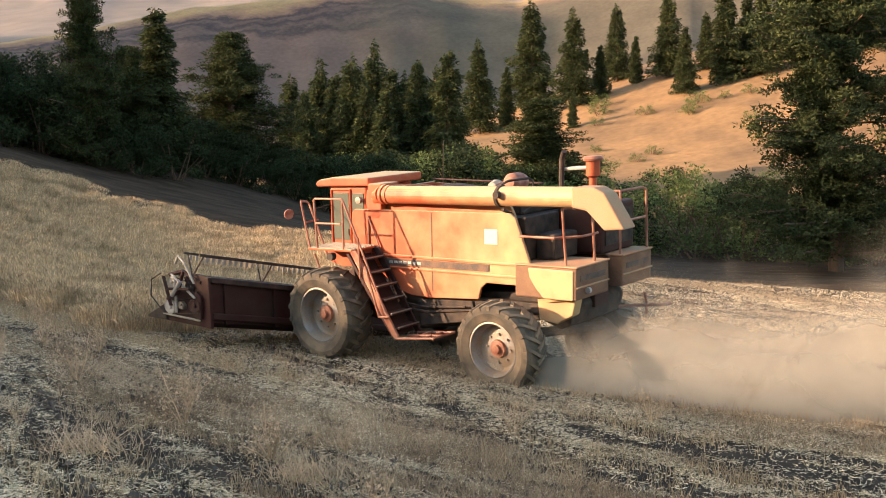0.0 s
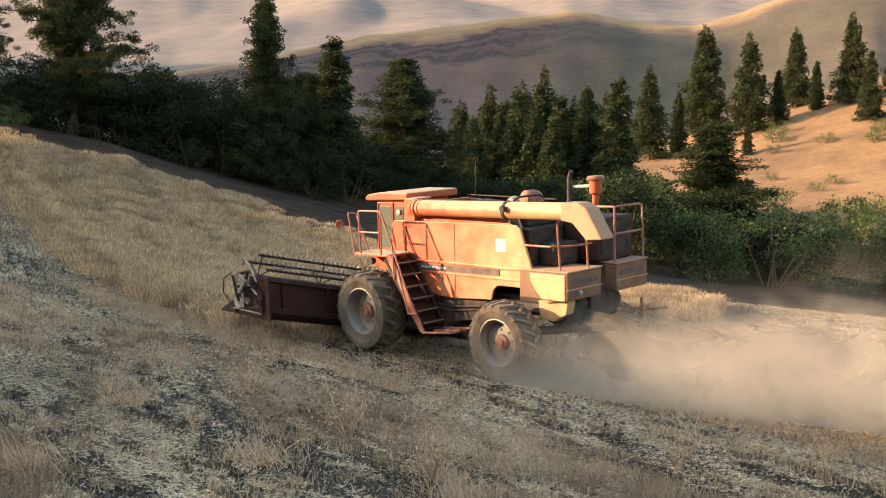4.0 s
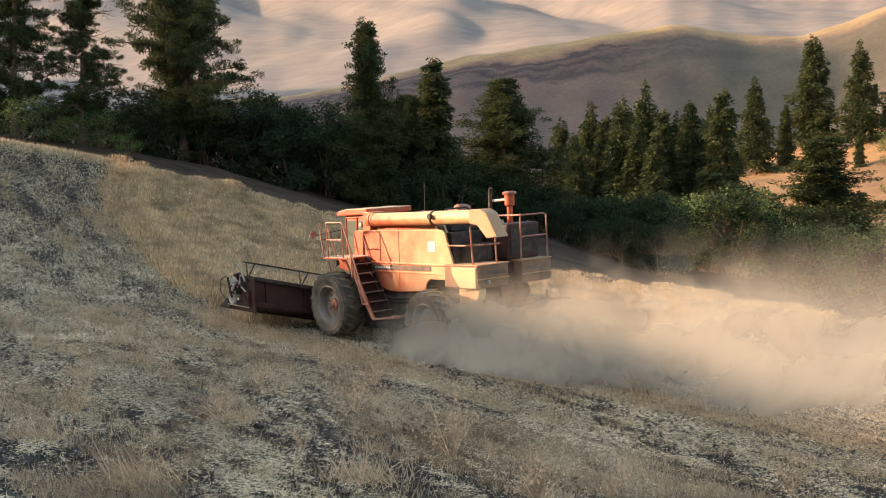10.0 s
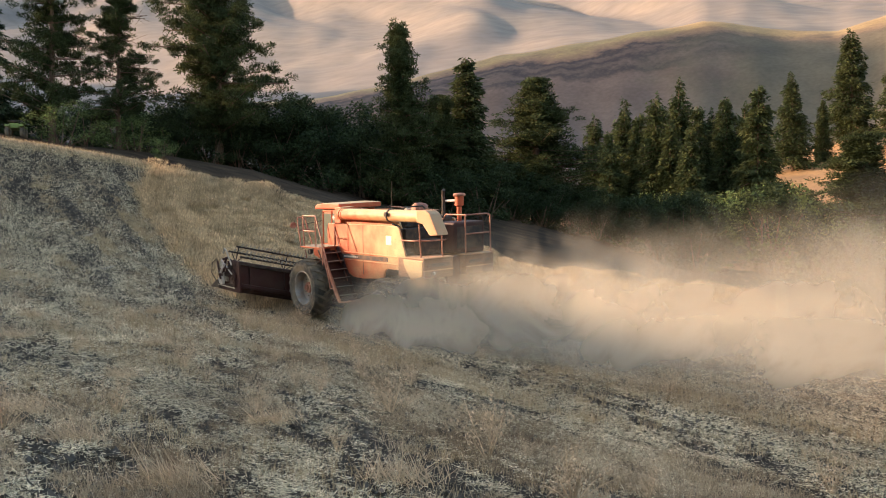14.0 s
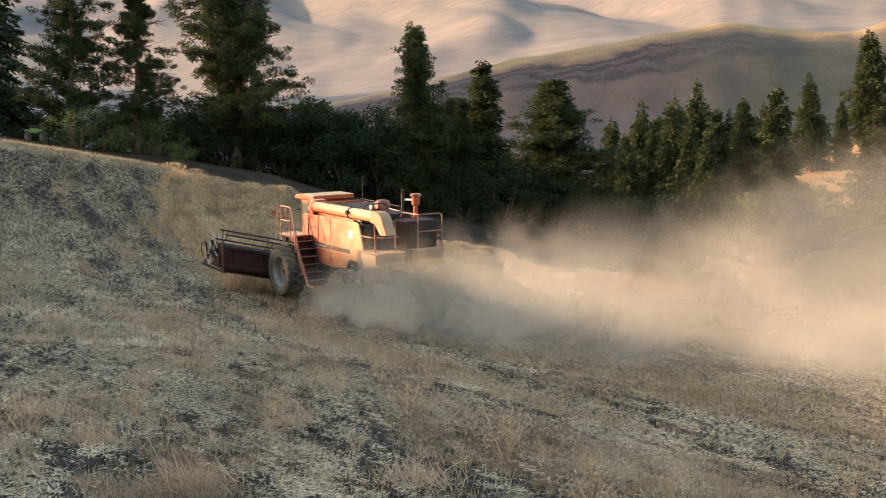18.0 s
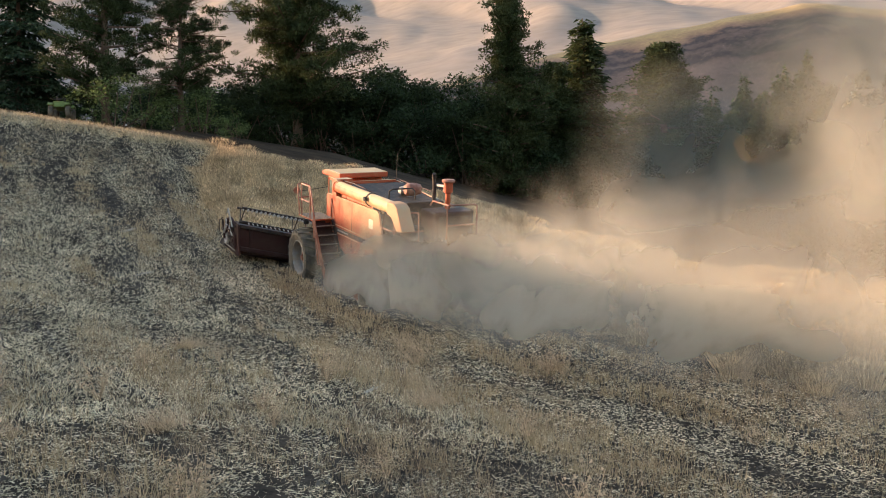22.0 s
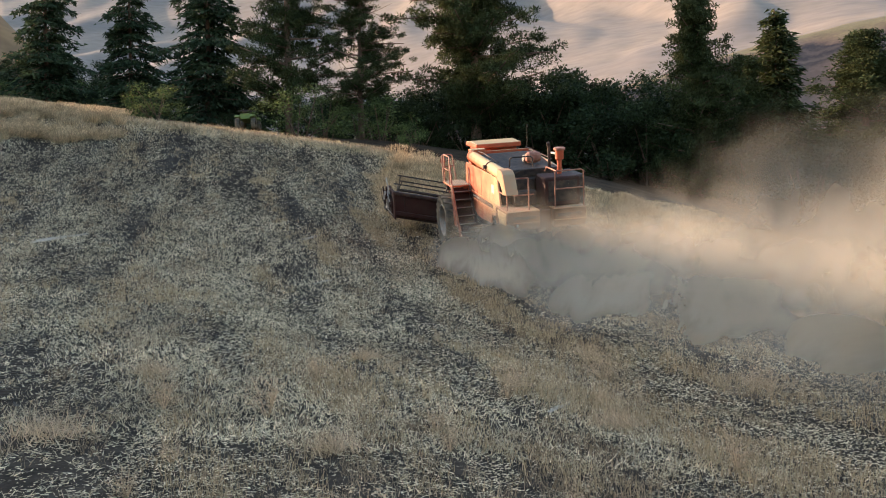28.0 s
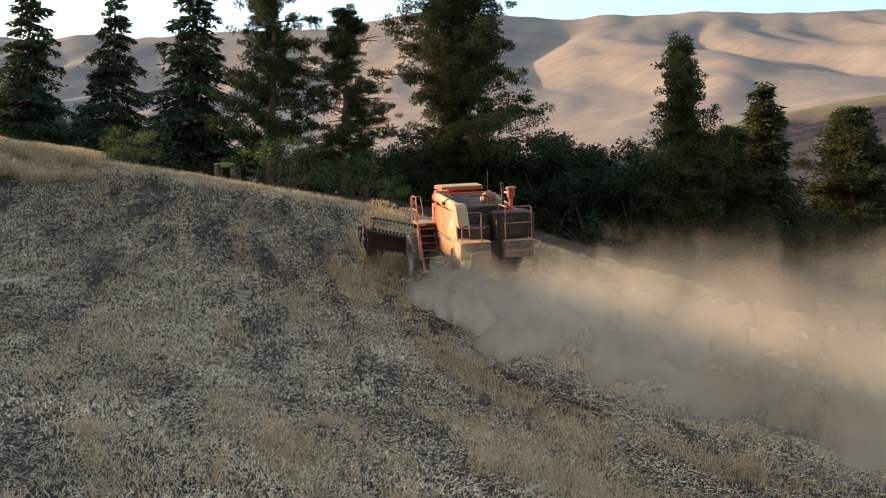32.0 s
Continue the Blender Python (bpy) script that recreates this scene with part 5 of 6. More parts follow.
def build_stubble():
    rng = np.random.default_rng(5)
    # pale cut straw lying on the soil
    x, y, r = scatter(rng, 1400000, 3.5, 66)
    s, n = from_edge(x, y)
    band = 0.22 * np.sin(n * 2.2 + 0.4 * np.sin(s * 0.3)) + 0.18 * np.sin(n * 1.12 + 1.0)
    keep = (rng.random(len(x)) < 0.08) | (0.8 * patchy(x, y, 1, 0.55) + 0.85 * patchy(x, y, 31, 0.10) + 0.75 * patchy(x, y, 32, 0.04) + band + 0.14 + 0.5 * np.clip((r - 13) / 14, 0, 1) - 0.5 * track_wear(x, y) > rng.uniform(-0.2, 0.2, len(x)))
    x, y, r = x[keep], y[keep], r[keep]
    n = len(x)
    d = unit(np.stack([rng.normal(0, 1, n), rng.normal(0, 1, n), rng.normal(0.12, 0.25, n)], -1))
    b = np.stack([x, y, field_np(x, y) + rng.uniform(0.005, 0.05, n)], -1)
    near = np.minimum(r, np.hypot(x + 6.2, y - 12.3) + 1.5)
    straw = blades(rng, b, d, rng.uniform(0.02, 0.085, n), (0.0022 + 0.00024 * near) * rng.uniform(0.5, 1.5, n))
    ob = new("loose_straw", tri_mesh("loose_straw", straw, GREEN["pale"]))
    tagged(ob, "pale cut straw lying over the soil", "straw", kind="stuff")
    # straw behind and beside the eye
    a, r = rng.uniform(0, 6.283, 60000), np.sqrt(rng.uniform(4, 900, 60000))
    x, y = np.cos(a) * r, np.sin(a) * r
    keep = (y < 3.5) & (x > -30)
    x, y, r = x[keep], y[keep], r[keep]
    n = len(x)
    d = unit(np.stack([rng.normal(0, 1, n), rng.normal(0, 1, n), rng.normal(0.12, 0.25, n)], -1))
    b = np.stack([x, y, np.array([ground_z(p, q) for p, q in zip(x, y)]) + 0.02], -1)
    ob = new("loose_straw", tri_mesh("loose_straw", blades(rng, b, d, rng.uniform(0.08, 0.22, n), 0.008), GREEN["pale"]))
    tagged(ob, "pale cut straw lying over the soil", "straw", kind="stuff")
    # short standing stubble
    x, y, r = scatter(rng, 230000, 3.5, 66)
    keep = 0.7 * patchy(x, y, 2, 0.8) + 0.7 * patchy(x, y, 22, 0.16) - 1.0 * track_wear(x, y) > rng.uniform(-0.05, 0.6, len(x))
    x, y, r = x[keep], y[keep], r[keep]
    n = len(x)
    base = np.stack([x, y, field_np(x, y) - 0.02], -1)
    tall = 0.07 + 0.14 * rng.random(n) ** 2
    tris = []
    for k in range(6):
        d = unit(np.stack([rng.normal(0, 0.5, n), rng.normal(0, 0.5, n), np.ones(n)], -1))
        q = base + np.stack([rng.normal(0, 0.06, n), rng.normal(0, 0.06, n), np.zeros(n)], -1)
        tris.append(blades(rng, q, d, tall * rng.uniform(0.6, 1.4, n), 0.0022 + 0.00026 * np.minimum(r, np.hypot(x + 6.2, y - 12.3) + 2) * rng.uniform(0.5, 1.2, n)))
    ob = new("stubble", tri_mesh("stubble", np.concatenate(tris), GREEN["straw"]))
    tagged(ob, "short dry brown stubble standing in patches", "stubble", kind="stuff")
    # far stubble, seen at a low angle
    r = np.sqrt(rng.uniform(24**2, 64**2, 240000))
    a = np.radians(rng.uniform(-6, 60, len(r)))
    keep = r < np.interp(np.degrees(a), [p[0] for p in CREST], [p[1] for p in CREST]) + 0.3
    x, y, r = -np.sin(a[keep]) * r[keep], np.cos(a[keep]) * r[keep], r[keep]
    s, n = from_edge(x, y)
    band = 0.25 * np.sin(n * 2.2 + 0.4 * np.sin(s * 0.3)) + 0.2 * np.sin(n * 1.12 + 1.0)
    keep = (patchy(x, y, 8, 0.7) + band - 0.7 * track_wear(x, y) > rng.uniform(-1.5, 0.3, len(x))) & (n > 0)
    x, y, r = x[keep], y[keep], r[keep]
    n = len(x)
    base = np.stack([x, y, field_np(x, y) - 0.02], -1)
    tris = []
    for k in range(3):
        d = unit(np.stack([rng.normal(0, 0.8, n), rng.normal(0, 0.8, n), np.ones(n)], -1))
        q = base + np.stack([rng.normal(0, 0.1, n), rng.normal(0, 0.1, n), np.zeros(n)], -1)
        tris.append(blades(rng, q, d, rng.uniform(0.05, 0.13, n), rng.uniform(0.006, 0.014, n)))
    ob = new("far_stubble", tri_mesh("far_stubble", np.concatenate(tris), GREEN["pale"]))
    tagged(ob, "pale short stubble towards the crest", "stubble", kind="stuff")
    # dry grass along the crest
    a = rng.uniform(30, 58, 16000)
    r = np.interp(a, [p[0] for p in CREST], [p[1] for p in CREST]) + rng.normal(0.0, 0.7, len(a))
    x, y = -np.sin(np.radians(a)) * r, np.cos(np.radians(a)) * r
    base = np.stack([x, y, [ground_z(p, q) - 0.02 for p, q in zip(x, y)]], -1)
    d = unit(np.stack([rng.normal(0, 0.5, len(a)), rng.normal(0, 0.5, len(a)), np.ones(len(a))], -1))
    ob = new("crest_grass", tri_mesh("crest_grass", blades(rng, base, d, rng.uniform(0.1, 0.34, len(a)), rng.uniform(0.008, 0.016, len(a))), GREEN["wheat"]))
    tagged(ob, "dry golden grass along the crest of the field", "grass", kind="stuff")
    # taller brown rows left beside the pass
    rows = []
    for off, w, cnt in ((0.9, 0.55, 5200), (2.6, 0.35, 2200), (4.8, 0.5, 3200), (7.4, 0.7, 3400), (10.6, 0.7, 2200), (13.4, 0.8, 1800), (16.2, 0.9, 1600), (-1.0, 0.6, 2600), (-2.6, 0.6, 2600), (-4.2, 0.7, 2400), (-5.9, 0.7, 2000)):
        along = rng.uniform(-12, 44, cnt)
        o = off + rng.normal(0, w, cnt) + 0.3 * np.sin(along * 0.4 + off)
        pts = [edge_point(max(0.0, v)) for v in along]
        rows.append((np.array([p[0] + p[2] * min(0.0, v) - p[3] * q for p, v, q in zip(pts, along, o)]), np.array([p[1] + p[3] * min(0.0, v) + p[2] * q for p, v, q in zip(pts, along, o)])))
    x, y = (np.concatenate(v) for v in zip(*rows))
    _s, _n = from_edge(x, y)
    keep = patchy(x, y, 6, 0.7) - np.where(_n > 0, np.clip((_s - 14) / 5, 0, 0.45), -0.3) > rng.uniform(-0.2, 0.5, len(x))
    x, y = x[keep], y[keep]
    n = len(x)
    rr = np.hypot(x, y)
    base = np.stack([x, y, field_np(x, y) - 0.02], -1)
    tall = rng.uniform(0.08, 0.27, n)
    tris = []
    for k in range(9):
        d = unit(np.stack([rng.normal(0, 0.28, n), rng.normal(0, 0.28, n), np.ones(n)], -1))
        q = base + np.stack([rng.normal(0, 0.08, n), rng.normal(0, 0.08, n), np.zeros(n)], -1)
        tris.append(blades(rng, q, d, tall * rng.uniform(0.6, 1.2, n), 0.0026 + 0.00026 * np.minimum(rr, np.hypot(x + 6.2, y - 12.3) + 2)))
    ob = new("tall_stubble", tri_mesh("tall_stubble", np.concatenate(tris), GREEN["brown"]))
    tagged(ob, "taller brown stubble in rows between the passes", "stubble", kind="stuff")
    # dark clods
    x, y, r = scatter(rng, 70000, 3.5, 50)
    keep = patchy(x, y, 3, 1.2) + 0.5 * track_wear(x, y) > rng.uniform(-0.3, 0.9, len(x))
    x, y, r = x[keep], y[keep], r[keep]
    n = len(x)
    c = np.stack([x, y, field_np(x, y)], -1)
    s = (0.02 + 0.06 * rng.random(n) ** 2)[:, None]
    e = [unit(rng.normal(size=(n, 3)) * np.array([1, 1, 0.2])) for _ in range(3)]
    top = c + np.array([0, 0, 1.0]) * s * 0.9
    p = [c + q * s * 1.2 for q in e]
    tris = [np.stack([p[i], p[(i + 1) % 3], top], 1) for i in range(3)]
    ob = new("soil_clods", tri_mesh("soil_clods", np.concatenate(tris), GREEN["clod"]))
    tagged(ob, "small dark clods of soil between the straw", "soil", kind="stuff")
    # chevron prints of the tyre bars
    quads = []
    for at, w, k in TRACKS:
        if k < 0.8:
            continue
        for j in range(150):
            v = 13.0 + j * 0.21
            x0, y0, dx, dy = edge_point(v)
            o = at - 0.10 * math.sin(v * 0.22) - 0.06 * math.sin(v * 0.9)
            for sg in (1, -1):
                for u in range(4):
                    n0, n1 = o + sg * w * u / 4, o + sg * w * (u + 1) / 4
                    v0, v1 = 0.16 * u / 4, 0.16 * (u + 1) / 4
                    q = [(x0 - dy * nn + dx * vv, y0 + dx * nn + dy * vv) for nn, vv in ((n0, v0), (n1, v1), (n1, v1 + 0.07), (n0, v0 + 0.07))]
                    quads.append([(a, b, float(field_np(a, b)) + 0.018) for a, b in q])
    tris = np.array([[q[0], q[1], q[2]] for q in quads] + [[q[0], q[2], q[3]] for q in quads])
    ob = new("tyre_prints", tri_mesh("tyre_prints", tris, GREEN["clod"]))
    tagged(ob, "dark chevron tyre prints running up the field", "tyre tracks", kind="stuff")
    # pale bare spots of soil
    for x, y, a, b in BARE:
        bm = bmesh.new()
        h = radians(44)
        ring = []
        for i in range(28):
            g = 2 * math.pi * i / 28
            k = 1 + 0.22 * math.sin(3 * g + x) + 0.12 * math.sin(7 * g + y)
            u, v = a * k * math.cos(g), b * k * math.sin(g)
            px, py = x - math.sin(h) * u * 0.7 + math.cos(h) * u * 0.7 - math.cos(h) * v * 0.3, y + math.cos(h) * u * 0.4 + v
            ring.append(bm.verts.new((px, py, ground_z(px, py) + 0.03)))
        mid = bm.verts.new((x, y, ground_z(x, y) + 0.05))
        for i in range(28):
            bm.faces.new((mid, ring[i], ring[(i + 1) % 28]))
        ob = part("bare_soil_patch", bm, GREEN["crust"])
        tagged(ob, "pale bare patch of crusted soil", "soil", "bare soil patches", kind="stuff")


build_stubble()


def build_tufts():
    """Matted heaps of dry grass left by the machine."""
    rng = np.random.default_rng(33)
    for x, y, k in ((-15.0, 18.4, 1.0), (-5.9, 12.0, 0.8), (-9.9, 14.8, 0.7), (-3.2, 9.2, 0.9), (-17.6, 22.4, 0.7), (-8.2, 10.2, 0.8), (-1.2, 8.6, 0.7), (-4.6, 7.6, 0.8), (-12.6, 20.2, 0.8), (-6.6, 9.0, 0.7), (-16.4, 26.0, 0.7), (-10.8, 24.0, 0.7)):
        n = 300
        a = rng.random(n) * 6.283
        lean = rng.uniform(0, 6.283)
        d = unit(np.stack([np.cos(a) * rng.uniform(0.1, 0.8, n) + 0.5 * math.cos(lean), np.sin(a) * rng.uniform(0.1, 0.8, n) + 0.5 * math.sin(lean), rng.uniform(0.05, 1.0, n)], -1))
        b = np.stack([rng.normal(0, 0.24, n), rng.normal(0, 0.24, n), rng.uniform(0.0, 0.10, n)], -1) * k
        ob = new("grass_heap", tri_mesh("grass_heap", blades(rng, b, d, k * rng.uniform(0.12, 0.55, n), 0.0045), GREEN["weed"]))
        ob.matrix_world = pose(x, y, ground_z(x, y))
        tagged(ob, "matted heap of dry yellow grass", "dry grass", kind="stuff")


build_tufts()


def make_weed(seed):
    """A dry branching weed."""
    rng = np.random.default_rng(seed)
    ob = empty("dry_weed")
    bm = bmesh.new()
    tips = []
    for i in range(16):
        d = Vector((rng.normal() * 0.5, rng.normal() * 0.5, 1.0)).normalized()
        ln = rng.uniform(0.25, 0.6)
        p = d * ln * 0.55
        q = p + (d + Vector(rng.normal(size=3) * 0.35)).normalized() * ln * 0.5
        add_rod(bm, (0, 0, -0.03), p, 0.006, 4, 0.004)
        add_rod(bm, p, q, 0.004, 4, 0.002)
        tips += [np.array(p), np.array(q), np.array(p.lerp(q, 0.5))]
    part("stalk", bm, GREEN["weed"], ob)["kind"] = "stuff"
    c = np.repeat(np.array(tips), 9, 0) + rng.normal(size=(len(tips) * 9, 3)) * 0.045
    lv = new("seed_head", tri_mesh("seed_head", leaves(rng, c, 0.016 * rng.uniform(0.6, 1.6, len(c))), GREEN["weed"]))
    lv.parent = ob
    lv["kind"] = "stuff"
    return ob


def build_weeds():
    protos = [make_weed(i) for i in (1, 2, 3)]
    rng = random.Random(9)
    spots = [(-5.1, 14.3), (-2.9, 11.4), (-6.4, 12.6), (-1.0, 10.2), (-4.4, 10.6), (-3.4, 13.4), (-7.6, 11.2), (0.8, 12.0), (-6.9, 15.8), (-9.5, 19.6), (-12.4, 22.0), (-10.2, 17.2), (-8.9, 22.6), (-14.4, 21.2), (-11.6, 25.4), (-15.2, 25.2), (-7.2, 18.6), (-13.4, 18.6)]
    spots += [(-rng.uniform(-6, 26), rng.uniform(7, 30)) for _ in range(46)]
    for i, (x, y) in enumerate(spots):
        k = rng.uniform(0.55, 1.15) if i > 1 else 1.3
        m = pose(x, y, ground_z(x, y), 0, 0, rng.uniform(0, 360)) @ Matrix.Diagonal((k, k, k, 1))
        ob = protos[i] if i < 3 else copy_thing(protos[i % 3], m @ Matrix.Diagonal((*[1 / v for v in protos[i % 3].scale], 1)))
        if i < 3:
            ob.matrix_world = m
        tagged(ob, "dry yellow-green weed standing in the stubble", "weed", "weeds in the stubble")


build_weeds()


def build_quad():
    """A small quad bike parked by the trees."""
    x, y = bearing(38.9, 68.0)
    q = tagged(empty("quad_bike", pose(x, y, ground_z(x, y), 0, 0, 120)), "small yellow-green quad bike parked under the trees", "quad bike")
    lime = mat("lime_plastic", (0.17, 0.21, 0.05), 0.4, var=0.1, scale=6, fine=30, bump=0)
    part("body", prism([(-0.8, 0.5), (-0.75, 0.8), (-0.2, 0.85), (0.1, 0.72), (0.4, 0.9), (0.85, 0.85), (0.9, 0.55), (0.3, 0.42)], -0.28, 0.28, 0.04), lime, q)
    part("seat", box((-0.65, -0.17, 0.84), (0.1, 0.17, 0.98), 0.05), M["black"], q)
    part("rack", rods([[(-0.95, -0.35, 0.92), (-0.95, 0.35, 0.92), (-0.45, 0.35, 0.92), (-0.45, -0.35, 0.92), (-0.95, -0.35, 0.92)]], 0.015), M["black"], q)
    part("handlebar", rods([[(0.35, -0.38, 1.1), (0.45, 0, 1.05), (0.35, 0.38, 1.1)], [(0.45, 0, 1.05), (0.6, 0, 0.75)]], 0.018), M["black"], q)
    for wx in (-0.62, 0.62):
        for wy in (-0.42, 0.42):
            part("wheel", lathe([(0.12, -0.1), (0.26, -0.11), (0.3, -0.05), (0.3, 0.05), (0.26, 0.11), (0.12, 0.1)], 20), M["rubber"], q).location = (wx, wy, 0.3)
    for wy in (-0.4, 0.4):
        part("mudguard", prism([(-1.0, 0.6), (-0.85, 0.72), (-0.4, 0.72), (-0.25, 0.6), (-0.3, 0.57), (-0.45, 0.66), (-0.8, 0.66), (-0.95, 0.57)], wy - 0.12, wy + 0.12, 0.01), lime, q)
        part("mudguard", prism([(0.25, 0.6), (0.4, 0.72), (0.85, 0.72), (1.0, 0.6), (0.95, 0.57), (0.8, 0.66), (0.45, 0.66), (0.3, 0.57)], wy - 0.12, wy + 0.12, 0.01), lime, q)


build_quad()

# ---- dust ----
PUFFS, PUFF_ROWS = [], []


def veil_material(name, thick, grain, rag):
    """Dust in the air: a soft-edged, billowing veil; u runs along it, v from its foot to its top."""
    m = bpy.data.materials.new(name)
    m.use_nodes = True
    n, l = m.node_tree.nodes, m.node_tree.links
    n.remove(n["Principled BSDF"])
    tc, info, sep = n.new("ShaderNodeTexCoord"), n.new("ShaderNodeObjectInfo"), n.new("ShaderNodeSeparateXYZ")
    l.new(tc.outputs["UV"], sep.inputs["Vector"])

    def calc(op, a, b, c=None):
        q = n.new("ShaderNodeMath")
        q.operation = op
        for k, v in enumerate((a, b) if c is None else (a, b, c)):
            if isinstance(v, (int, float)):
                q.inputs[k].default_value = v
            else:
                l.new(v, q.inputs[k])
        return q.outputs[0]

    def ease(v, a, b, lo, hi):
        q = n.new("ShaderNodeMapRange")
        q.interpolation_type = "SMOOTHSTEP"
        q.inputs["From Min"].default_value, q.inputs["From Max"].default_value = a, b
        q.inputs["To Min"].default_value, q.inputs["To Max"].default_value = lo, hi
        l.new(v, q.inputs["Value"])
        return q.outputs["Result"]

    fog = n.new("ShaderNodeTexNoise")
    fog.noise_dimensions = "4D"
    fog.inputs["Scale"].default_value, fog.inputs["Detail"].default_value, fog.inputs["Roughness"].default_value = grain, 6.0, 0.55
    fog.inputs["Distortion"].default_value = 0.7
    l.new(tc.outputs["Object"], fog.inputs["Vector"])
    l.new(calc("MULTIPLY", info.outputs["Random"], 40.0), fog.inputs["W"])
    puffy = calc("SUBTRACT", fog.outputs["Fac"], 0.5)
    u, v = sep.outputs["X"], sep.outputs["Y"]
    top = ease(calc("MULTIPLY_ADD", puffy, rag, v), 0.28, 0.92, 1.0, 0.0)
    brim = ease(v, 0.72, 1.0, 1.0, 0.0)
    foot = ease(calc("MULTIPLY_ADD", puffy, 0.2, v), 0.02, 0.36, 0.0, 1.0)
    us = calc("MULTIPLY_ADD", puffy, 0.35, u)
    ends = calc("MULTIPLY", calc("MULTIPLY", ease(us, 0.0, 0.22, 0.0, 1.0), ease(us, 0.62, 0.98, 1.0, 0.0)), calc("MULTIPLY", ease(u, 0.0, 0.10, 0.0, 1.0), ease(u, 0.85, 1.0, 1.0, 0.0)))
    body = ease(fog.outputs["Fac"], 0.28, 0.66, 0.42 * thick, thick)
    alpha = calc("MULTIPLY", calc("MULTIPLY", calc("MULTIPLY", top, brim), calc("MULTIPLY", foot, ends)), body)
    # grains in the air take the light from the sun's side, however the veil is turned
    lit = n.new("ShaderNodeCombineXYZ")
    lit.inputs["X"].default_value, lit.inputs["Y"].default_value, lit.inputs["Z"].default_value = -0.38, -0.26, 0.88
    dif, tr, half = n.new("ShaderNodeBsdfDiffuse"), n.new("ShaderNodeBsdfTranslucent"), n.new("ShaderNodeMixShader")
    for sh in (dif, tr):
        sh.inputs["Color"].default_value = (0.66, 0.61, 0.515, 1)
        l.new(lit.outputs["Vector"], sh.inputs["Normal"])
    half.inputs["Fac"].default_value = 0.35
    l.new(dif.outputs["BSDF"], half.inputs[1])
    l.new(tr.outputs["BSDF"], half.inputs[2])
    clear, mix = n.new("ShaderNodeBsdfTransparent"), n.new("ShaderNodeMixShader")
    l.new(alpha, mix.inputs["Fac"])
    l.new(clear.outputs["BSDF"], mix.inputs[1])
    l.new(half.outputs["Shader"], mix.inputs[2])
    l.new(mix.outputs["Shader"], n["Material Output"].inputs["Surface"])
    return m


def veil_mesh(seed, material, long, low, high, sway):
    """A billowed upright sheet of drifting dust, growing from a low start to a high end."""
    rng = np.random.default_rng(seed)
    f, p = rng.normal(size=(6, 2)) * np.array([0.45, 0.6]), rng.uniform(0, 6.28, 6)
    nu, nv = 44, 14
    verts, faces, uv = [], [], []
    for j in range(nv + 1):
        for i in range(nu + 1):
            u, v = i / nu, j / nv
            x = u * long
            z = -0.5 + v * (low + (high - low) * u**0.7 + 0.5)
            verts.append((x, sway * sum(math.sin(f[k][0] * x + f[k][1] * z + p[k]) for k in range(6)) / 3, z))
            uv.append((u, v))
    for j in range(nv):
        for i in range(nu):
            q = j * (nu + 1) + i
            faces.append((q, q + 1, q + nu + 2, q + nu + 1))
    me = mesh_of("dust_veil", verts, faces, material)
    layer = me.uv_layers.new(name="along")
    for lp in me.loops:
        layer.data[lp.index].uv = uv[lp.vertex_index]
    for pl in me.polygons:
        pl.use_smooth = True
    return me


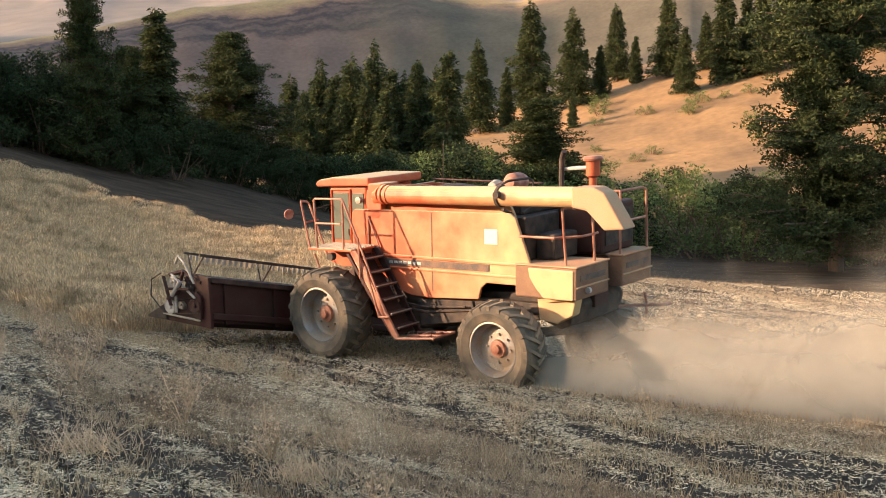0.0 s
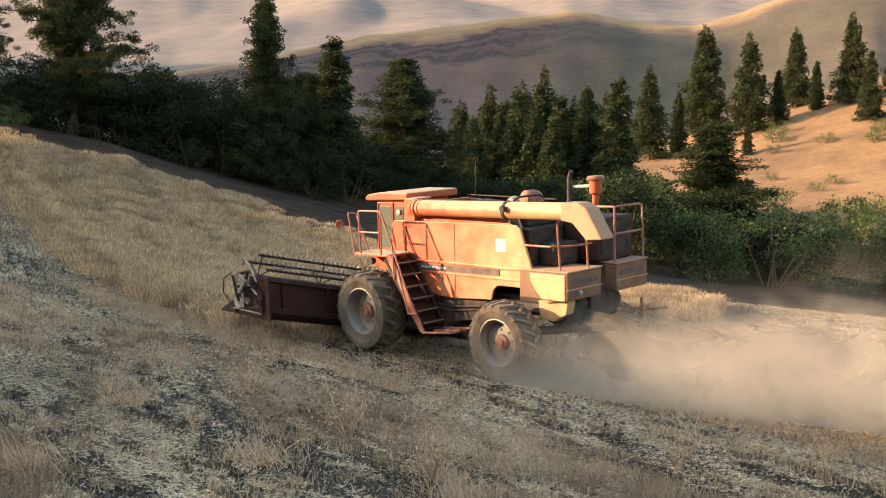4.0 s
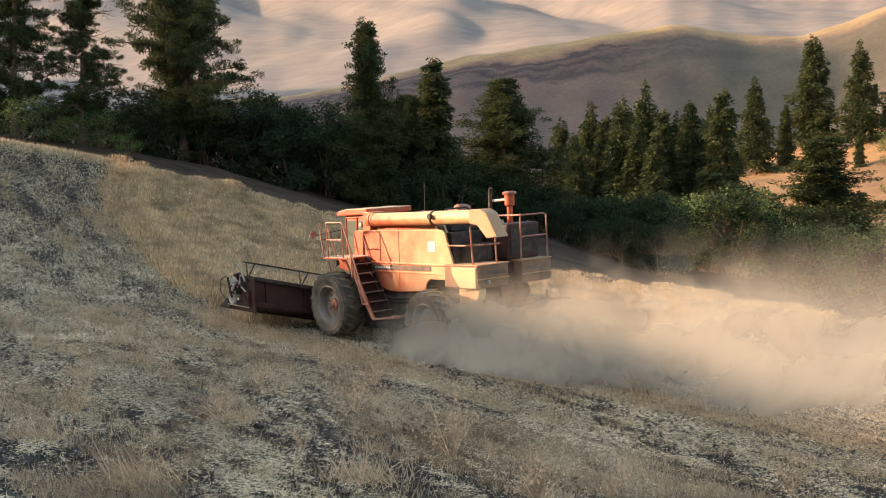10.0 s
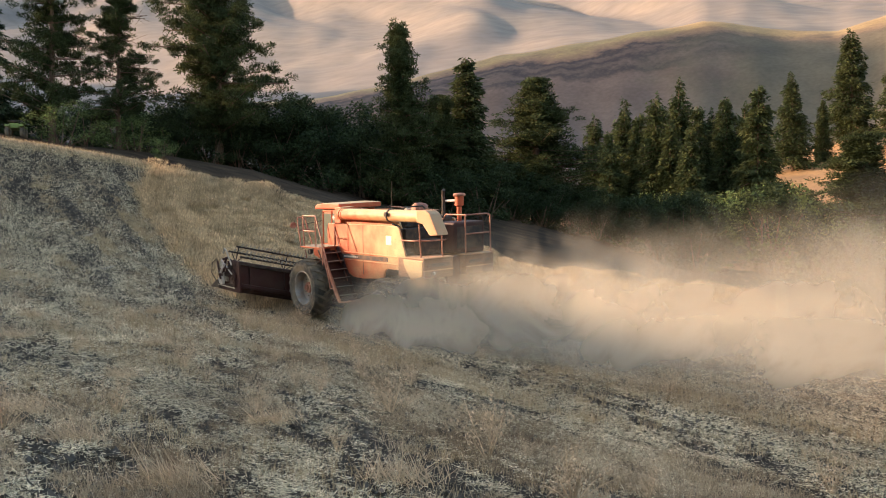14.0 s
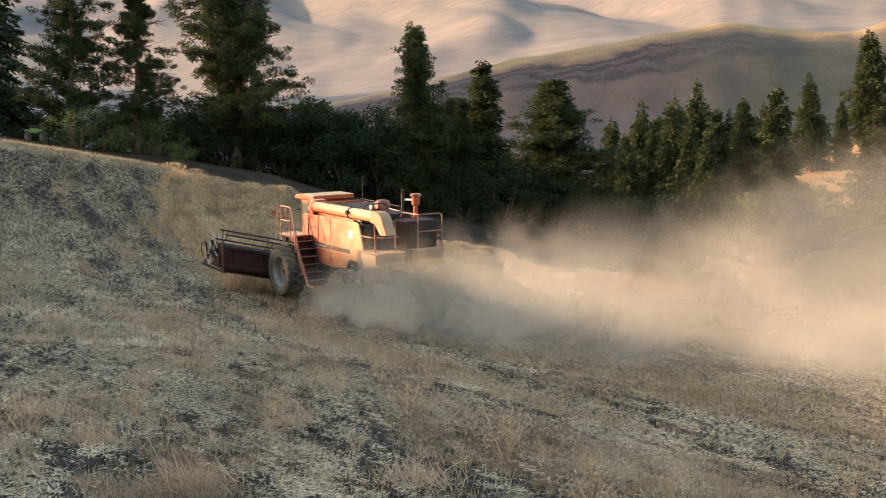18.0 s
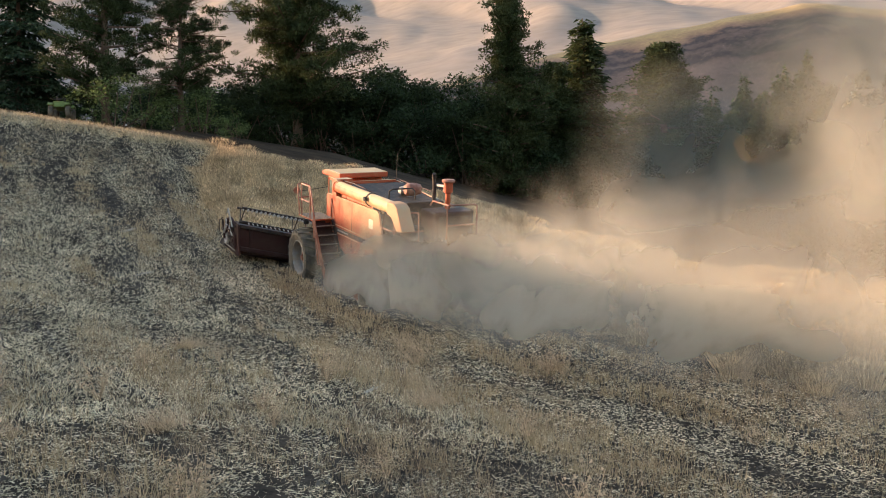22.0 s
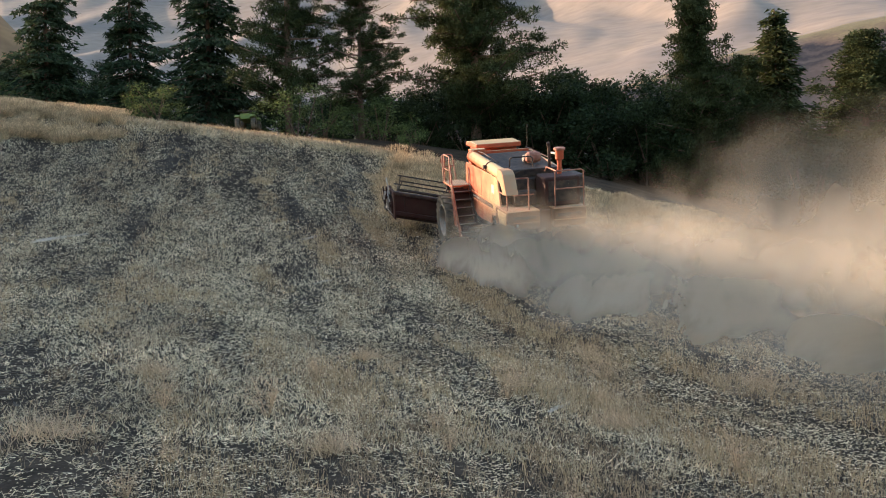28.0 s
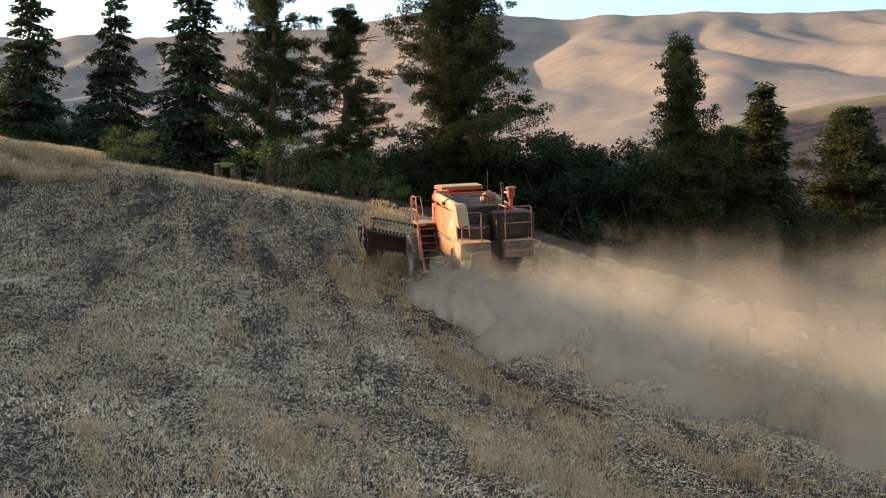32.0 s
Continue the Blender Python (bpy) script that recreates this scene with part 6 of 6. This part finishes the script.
def build_dust():
    ts = [2.0 * k for k in range(17)]
    mt = [r[0] for r in MACHINE]
    cols = list(zip(*[r[1:] for r in MACHINE]))

    def behind(t, back, side):
        """A place behind the machine and out to its left, at a time."""
        x, y, hd = (float(np.interp(max(0.0, t), mt, cols[k])) for k in (0, 1, 3))
        h = radians(hd)
        back -= min(0.0, t) * 0.95
        return x + math.sin(h) * back - math.cos(h) * side, y - math.cos(h) * back - math.sin(h) * side

    # veils one behind another over the cut swath: back early and late, side early and late, length, low, high, thickness, grain
    veils = ((4.0, 3.9, 1.9, 2.9, 8.5, 1.5, 2.8, 0.92, 0.6), (4.9, 4.6, 0.6, 2.0, 9.5, 2.4, 4.0, 0.86, 0.6), (5.2, 4.0, -0.8, -0.4, 9.5, 3.0, 4.4, 0.74, 0.62), (7.4, 6.6, 0.8, 1.8, 10.5, 2.6, 4.2, 0.70, 0.55),
             (10.2, 9.4, -1.6, -1.4, 11.0, 3.4, 5.2, 0.68, 0.48), (13.4, 12.2, 0.8, 2.0, 11.5, 2.8, 4.2, 0.64, 0.45), (17.0, 16.0, -3.0, -2.6, 12.0, 3.8, 5.4, 0.66, 0.4), (21.5, 20.0, -0.4, 1.2, 12.0, 3.0, 4.4, 0.62, 0.4))
    for i, (b0, b1, s0, s1, long, low, high, thick, grain) in enumerate(veils):
        ob = new("dust_veil", veil_mesh(70 + i, veil_material("trailing_dust", thick, grain, 1.3), long, low, high, 0.28))
        tagged(ob, "pale tan dust trailing behind the machine", "dust", kind="stuff")
        rows = []
        for t in ts:
            k = smooth01((t - 1) / (14 if i > 1 else 8))
            x0, y0 = behind(t, b0 + (b1 - b0) * k + 0.25 * math.sin(1.7 * i + 0.4 * t), s0 + (s1 - s0) * k + 0.15 * math.sin(i + 0.5 * t))
            a = radians(-22 - 6 * (i < 2) + 2 * math.sin(i + 0.2 * t))
            x0, y0 = x0 - 0.2 * long * math.cos(a), y0 - 0.2 * long * math.sin(a)
            x1, y1 = x0 + long * math.cos(a), y0 + long * math.sin(a)
            z0, z1 = ground_z(x0, y0), ground_z(x1, y1)
            lift = -0.6 + 0.8 * smooth01((t - 1) / 17) - 0.35 * smooth01((t - 25) / 5)
            rows.append((t, pose(x0, y0, z0 + lift, 0, math.degrees(math.atan2(z0 - z1, long)), math.degrees(a))))
        PUFFS.append(ob)
        PUFF_ROWS.append(rows)
    # older dust, drifted to the far side and rising over the valley edge
    swell = ((0, -0.75), (6, -0.55), (10, -0.35), (14, -0.22), (18, -0.12), (20, 0.08), (22, 0.24), (25, 0.22), (28, -0.1), (32, -0.3))
    hang = [veil_material("hanging_dust", 0.70, g, 1.5) for g in (0.30, 0.38)]
    for i, (back, side, long, high, lag) in enumerate(((5.0, -5.5, 12.0, 7.5, 0.5), (8.0, -8.5, 14.0, 10.0, 0.0), (12.0, -6.0, 14.0, 10.5, 1.0), (17.0, -9.0, 15.0, 11.0, -0.5))):
        ob = new("dust_veil", veil_mesh(90 + i, hang[i % 2], long, high * 0.7, high, 0.7))
        tagged(ob, "thin golden dust hanging over the field", "dust", kind="stuff")
        rows = []
        for t in ts:
            px, py = behind(t, back + 0.4 * math.sin(i + 0.3 * t), side)
            up = high * knots(t - lag, swell)
            rows.append((t, pose(px - 1.5, py, ground_z(px, py) + up, 0, 3 + 3 * math.sin(i + 0.2 * t), -6 + 6 * math.sin(2.1 * i) + 5 * math.sin(i + 0.15 * t))))
        PUFFS.append(ob)
        PUFF_ROWS.append(rows)


build_dust()


# ---- what moves ----
def motions():
    walk(combine, [(t, machine_pose(*row)) for t, *row in MACHINE])
    ts = [row[0] for row in MACHINE]
    xs = [(row[1], row[2]) for row in MACHINE]
    run = [0.0]
    for p, q in zip(xs, xs[1:]):
        run.append(run[-1] + math.hypot(q[0] - p[0], q[1] - p[1]))
    for wheel, r, at in WHEELS:
        walk(wheel, [(k * 0.5, pose(*at, 0, math.degrees(float(np.interp(k * 0.5, ts, run)) / r), 0)) for k in range(65)])
    walk(REEL, [(k * 0.5, REEL_AT @ pose(0, 0, 0, 0, 36.0 * k * 0.5, 0)) for k in range(65)])
    for i, ob in enumerate(PUFFS):
        walk(ob, PUFF_ROWS[i])
    for ob, rows in CUT_WHEAT:
        walk(ob, rows)


motions()
